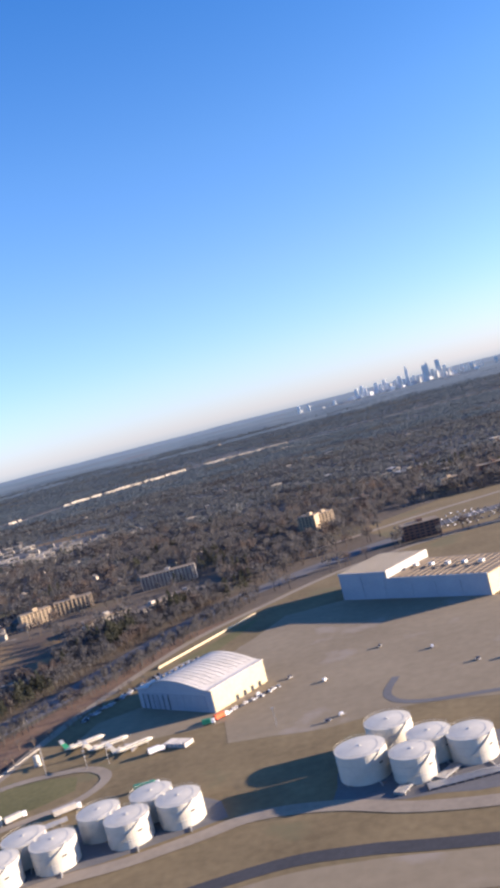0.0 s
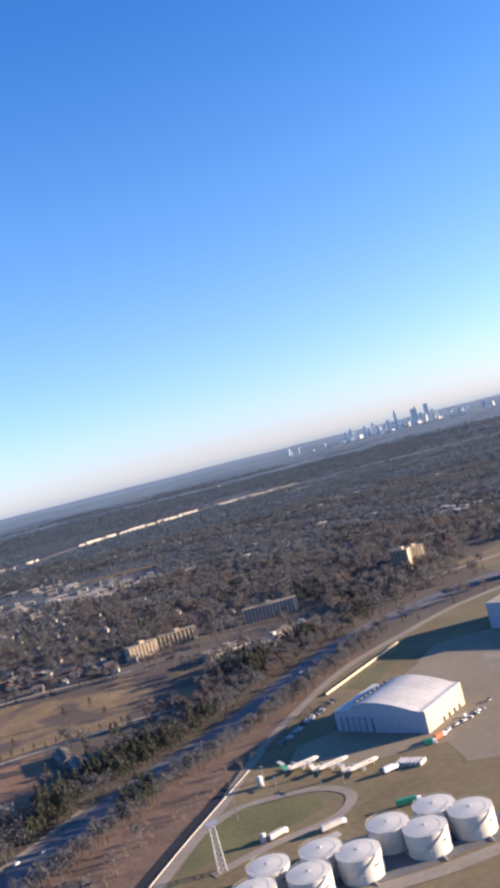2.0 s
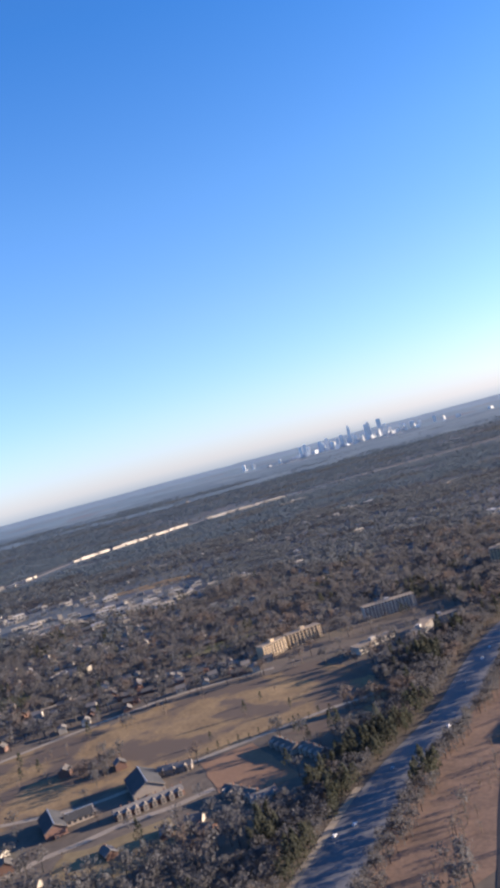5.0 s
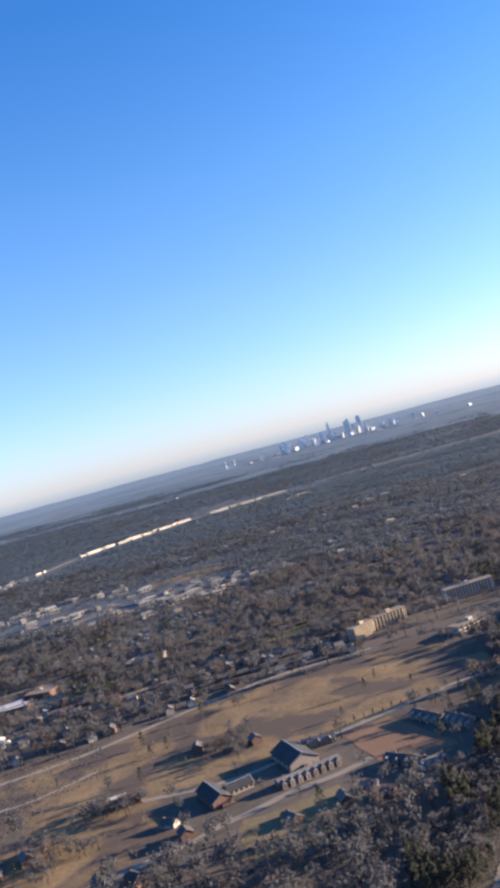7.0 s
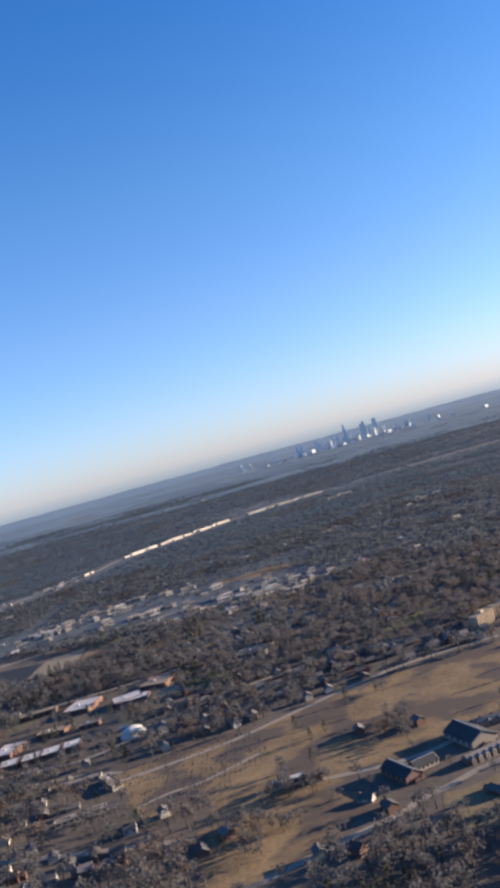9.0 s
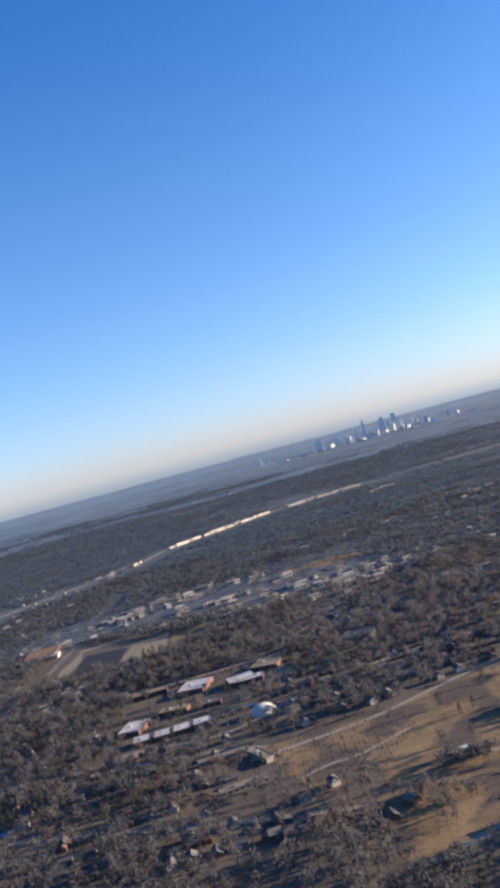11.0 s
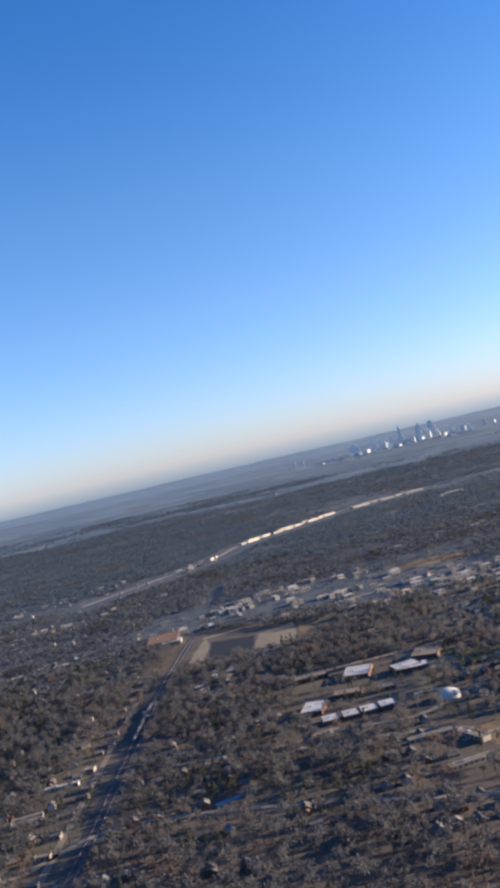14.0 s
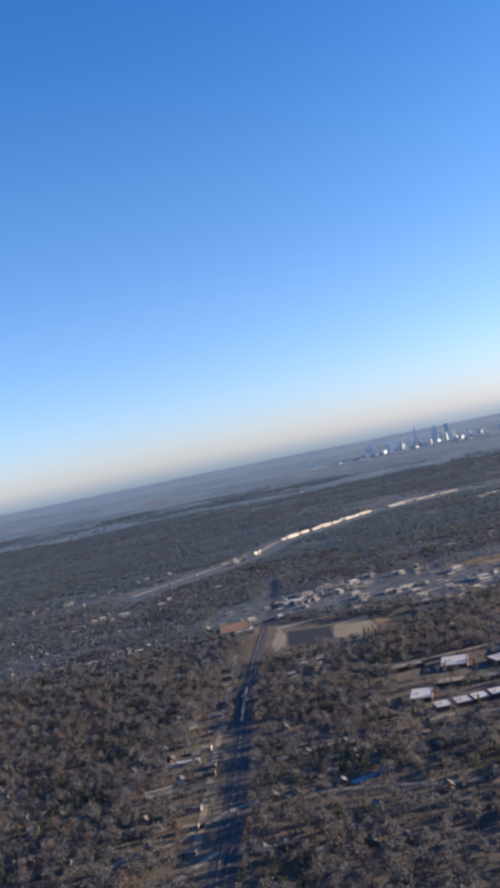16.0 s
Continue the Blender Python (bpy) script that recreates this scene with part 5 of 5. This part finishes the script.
def open_land(x, y):
    bad = np.zeros(len(x), bool)
    for p in (AIRPORT, FIELD_WEST, FIELD_FAR_WEST, FIELD_LOW, CEMETERY, MEADOW, MEADOW_LOW, RED_FIELD, LOTS_EAST):
        bad |= in_poly(x, y, p)
    for p, share in ((CAMPUS, 0.86), (YARDS, 1), (TRADE, 0.88), (COURTS, 0.72), (HOMES, 0.8), (LAWN, 0.9), (FIELD_NOTCH, 0.8)):
        bad |= in_poly(x, y, p) & (rng.random(len(x)) < share)
    bad |= near_line(x, y, MOTORWAY, 21) | near_line(x, y, PERIMETER, 30.0) & (y < 620) & (x > -330) | near_line(x, y, RAIL, 19) | near_line(x, y, DITCH, 13)
    bad |= near_line(x, y, MID_ROAD, 7) | near_line(x, y, HEDGE_ROAD, 6)
    bad |= near_line(x, y, FAR_ROAD, 42) | near_line(x, y, [(px + 20, py - 90) for px, py in FAR_ROAD], 65)
    for bx, by, turn, w, d in BLOCKS:
        if y.min() - 60 < by < y.max() + 60:
            c, t = math.cos(radians(turn)), math.sin(radians(turn))
            px, py = (x - bx) * c + (y - by) * t, (y - by) * c - (x - bx) * t
            bad |= (np.abs(px) < w / 2 + 5) & (py < d / 2 + 5) & (py > -d / 2 - 14)
    for hx, hy in home_spots:
        if y.min() - 20 < hy < min(y.max() + 20, 2700):
            bad |= (np.abs(x - hx) < 8) & (np.abs(y - hy + 4) < 11)
    return bad


def view_side(x, y, margin):
    return (x > -1230 - 0.33 * (y + 250) - margin) & (x < 60 + 0.17 * y + margin)


# pine belts along the motorway
x, y = scatter(-540, -150, 380, 900, 5.4)


def beside(y):
    return np.interp(y, [p[1] for p in MOTORWAY], [p[0] for p in MOTORWAY])


side = beside(y)
belt = ((x < side - 18) & (x > side - 58 - 30 * cloud(x, y, 40, 3) - np.where(y > 640, 40, 0))) | ((x > side + 25) & (x < side + 36 + 12 * cloud(x, y, 30, 4)))
belt &= ~open_land(x, y)
pine = belt & (cloud(x, y, 35, 5) + np.where((x < side) & (y < 640), 0.12, -0.14) > 0.56)
woods("pine_wood", np.stack([x[pine], y[pine], rng.uniform(3.4, 5.2, pine.sum())], 1), PINE, needles, "dark green pine belt along the motorway", 1.3)
bare = belt & ~pine
woods("leafless_wood", np.stack([x[bare], y[bare], rng.uniform(3.8, 6.2, bare.sum())], 1), BARE, twigs, "leafless brown trees along the motorway", 1.1)

# woods and garden trees of the suburb
x, y = scatter(-1900, 400, 300, 1620, 11.0)
ok = view_side(x, y, 120) & ~open_land(x, y) & ~((y < 860) & (np.abs(x - beside(y) + 5) < 75))
ok &= rng.random(len(x)) < np.clip(0.08 + 1.15 * cloud(x, y, 60, 8) + 0.3 * (x < -930), 0.15, 0.97)
for ob in [o for o in scene.objects if o.name.startswith("street") and o.name[:9] != "street_la"]:
    line = ob.data
    half = len(line.vertices) // 2
    mid = [((line.vertices[i].co.x + line.vertices[half + i].co.x) / 2 / K, (line.vertices[i].co.y + line.vertices[half + i].co.y) / 2 / K) for i in range(0, half, 3)]
    ok &= ~near_line(x, y, mid, 9)
ok &= ~((x < -380) & (x > -800) & (y < 720) & (y > 550) & (rng.random(len(x)) < 0.6))
green = ok & (cloud(x, y, 60, 9) > 0.78) & (rng.random(len(x)) < 0.8)
brown = ok & ~green
# trees past this edge wear the haze-tinted twig colour
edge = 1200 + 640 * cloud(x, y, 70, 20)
for near, mat, label in ((y < edge, twigs, "leafless brown suburban trees"), (y >= edge, mid_twigs_hazed, "leafless trees at the suburb's edge, tinted for haze")):
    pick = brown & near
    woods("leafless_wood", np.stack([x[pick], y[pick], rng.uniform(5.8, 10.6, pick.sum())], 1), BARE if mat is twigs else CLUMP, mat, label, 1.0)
woods("pine_wood", np.stack([x[green], y[green], rng.uniform(3.2, 5.4, green.sum())], 1), PINE, needles, "dark pines among the leafless trees", 1.3)

x, y = scatter(-2700, 900, 1600, 3700, 11.5)
ok = view_side(x, y, 100) & ~open_land(x, y) & (rng.random(len(x)) < np.clip(2.4 * cloud(x * 0.35 - 0.1 * y, y, 75, 12) - 0.15 - 0.5 * (cloud(x, y, 420, 18) > 0.72), np.where(y < 2500, 0.36, 0.2), 1))
# beyond this edge the twig colour takes a stronger haze blue
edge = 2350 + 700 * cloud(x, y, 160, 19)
for k, (near, mat, label) in enumerate(((y < edge, mid_twigs_hazed, "leafless woods beyond the suburb, tinted for haze"), (y >= edge, far_twigs_hazed, "leafless woods in the distance, tinted blue for haze"))):
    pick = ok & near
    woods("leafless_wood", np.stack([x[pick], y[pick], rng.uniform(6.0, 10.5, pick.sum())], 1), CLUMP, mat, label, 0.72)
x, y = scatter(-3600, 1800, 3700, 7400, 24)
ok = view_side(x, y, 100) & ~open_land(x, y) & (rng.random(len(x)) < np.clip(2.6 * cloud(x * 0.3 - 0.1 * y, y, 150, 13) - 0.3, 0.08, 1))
woods("leafless_wood", np.stack([x[ok], y[ok], rng.uniform(12, 21, ok.sum())], 1), CLUMP, far_twigs_hazed, "far leafless woods tinted blue-grey for haze", 0.36)

# the far canopy up to the horizon, paler and bluer by band for haze
GX, GY = np.meshgrid(np.linspace(-9500, 9500, 150), np.linspace(5600, 18100, 110))
GX, GY = GX.ravel() + rng.uniform(-40, 40, GX.size), GY.ravel() + rng.uniform(-40, 40, GY.size)
GZ = 6 + 14 * cloud(GX, GY, 500, 14) + 10 * cloud(GX, GY, 160, 15) - 9
GZ = np.where(GY < 5800, -4, GZ)
keep = np.hypot(GX - CENTRE[0], GY - CENTRE[1]) < REACH
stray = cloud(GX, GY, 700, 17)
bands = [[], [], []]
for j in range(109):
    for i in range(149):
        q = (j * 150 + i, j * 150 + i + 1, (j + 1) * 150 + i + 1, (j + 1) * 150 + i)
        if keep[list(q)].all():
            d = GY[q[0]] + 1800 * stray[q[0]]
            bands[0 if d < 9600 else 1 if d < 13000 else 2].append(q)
points = np.stack([GX, GY, GZ], 1).tolist()
tagged(new("far_woods", mesh_from("far_woods", points, bands[0], [far_canopy])), "endless leafless woods round the city, tinted for haze", "woods", kind="stuff")
tagged(new("far_woods", mesh_from("far_woods", points, bands[1], [mid_canopy_hazed])), "woods beyond the city tinted blue-grey for haze", "woods", kind="stuff")
tagged(new("backdrop", mesh_from("backdrop", points, bands[2], [distance])), "wooded distance below the horizon, haze-blue in its colour", "distance", kind="structure")

# thickets and garden trees on the open fields
x, y = scatter(-900, -560, 470, 860, 8.0)
ok = (cloud(x, y, 30, 31) > 0.72) & (in_poly(x, y, MEADOW) | (in_poly(x, y, MEADOW_LOW) & (cloud(x, y, 30, 33) > 0.8)) | (in_poly(x, y, FIELD_WEST) & (x < -590)) | (in_poly(x, y, CEMETERY) & (cloud(x, y, 30, 32) > 0.75)))
woods("leafless_wood", np.stack([x[ok], y[ok], rng.uniform(4.0, 7.5, ok.sum())], 1), BARE, twigs, "thickets of bare trees on the dry fields", 1.0)

# single trees that stand free
tree_models = []
for k in range(6):
    kind = "bare" if k < 4 else "pine"
    label = "leafless brown tree with a loose twiggy crown" if k < 4 else "dark green conifer standing in grass"
    ob = thing("tree", 0, 0, 0, label, "tree", "free-standing trees")
    r, h = rng.uniform(3.4, 4.8), 1.05 if k < 4 else 1.3
    bm = bmesh.new()
    turned(bm, [(0.42, 0), (0.28, r * 0.7), (0.12, r * 1.6 * h)], 7)
    if k < 4:
        for i in range(6):
            u = i * 1.05 + k
            bar(bm, (0, 0, r * (0.5 + 0.1 * i)), (math.cos(u) * r * 0.7, math.sin(u) * r * 0.7, r * (1.2 + 0.08 * i)), 0.16)
    part("trunk", bm, bark, ob)
    shape = crown_shape(rng, kind, 90) * np.array([r, r, r * h])
    if k < 4:
        shape = (shape - shape.mean(1, keepdims=True)) * 0.65 + shape.mean(1, keepdims=True)
    c = new("crown", tri_mesh("crown", shape, [twigs if k < 4 else needles]))
    c.parent = ob
    tree_models.append(ob)
free = [(4 + i % 2, -510 + i * 9.2, 688 + i * 2.9, 0.42) for i in range(13)]
free += [(4, -470, 775, 0.8), (5, -455, 810, 0.8), (0, -440, 830, 0.9), (4, -425, 760, 0.6), (1, -560, 850, 1.1), (2, -520, 868, 1), (4, -500, 720, 0.6), (0, -590, 740, 1), (5, -700, 790, 1.2), (4, -690, 690, 0.8)]
tr = random.Random(9)
for n, poly, scale in ((14, FIELD_WEST, 0.8), (18, MEADOW, 0.8), (24, CEMETERY, 0.7), (14, MEADOW_LOW, 0.9), (8, LAWN, 0.9)):
    xs, ys = [p[0] for p in poly], [p[1] for p in poly]
    left = n
    while left:
        px, py = tr.uniform(min(xs), max(xs)), tr.uniform(min(ys), max(ys))
        if inside(px, py, poly) and (poly is not FIELD_WEST or px < -560):
            free.append((tr.choice((0, 1, 2, 3, 0, 1, 2, 3, 4)), px, py, scale * tr.uniform(0.6, 1.2)))
            left -= 1
for i in range(60):                                   # scrub between motorway and perimeter road
    u = i / 59
    free.append((tr.choice((0, 1, 2, 3, 3)), -398 + 150 * u + tr.uniform(-3, 12) + 25, 360 + 295 * u + tr.uniform(-14, 10), tr.uniform(0.5, 0.95)))
done = set()
for k, px, py, s in free:
    if k not in done:
        done.add(k)
        tree_models[k].matrix_world = at(px, py, 0) @ Matrix.Diagonal((s, s, s, 1))
    else:
        made = copy_thing(tree_models[k], at(px, py, tr.uniform(0, 360)))
        made.scale = (s, s, s * tr.uniform(0.9, 1.1))
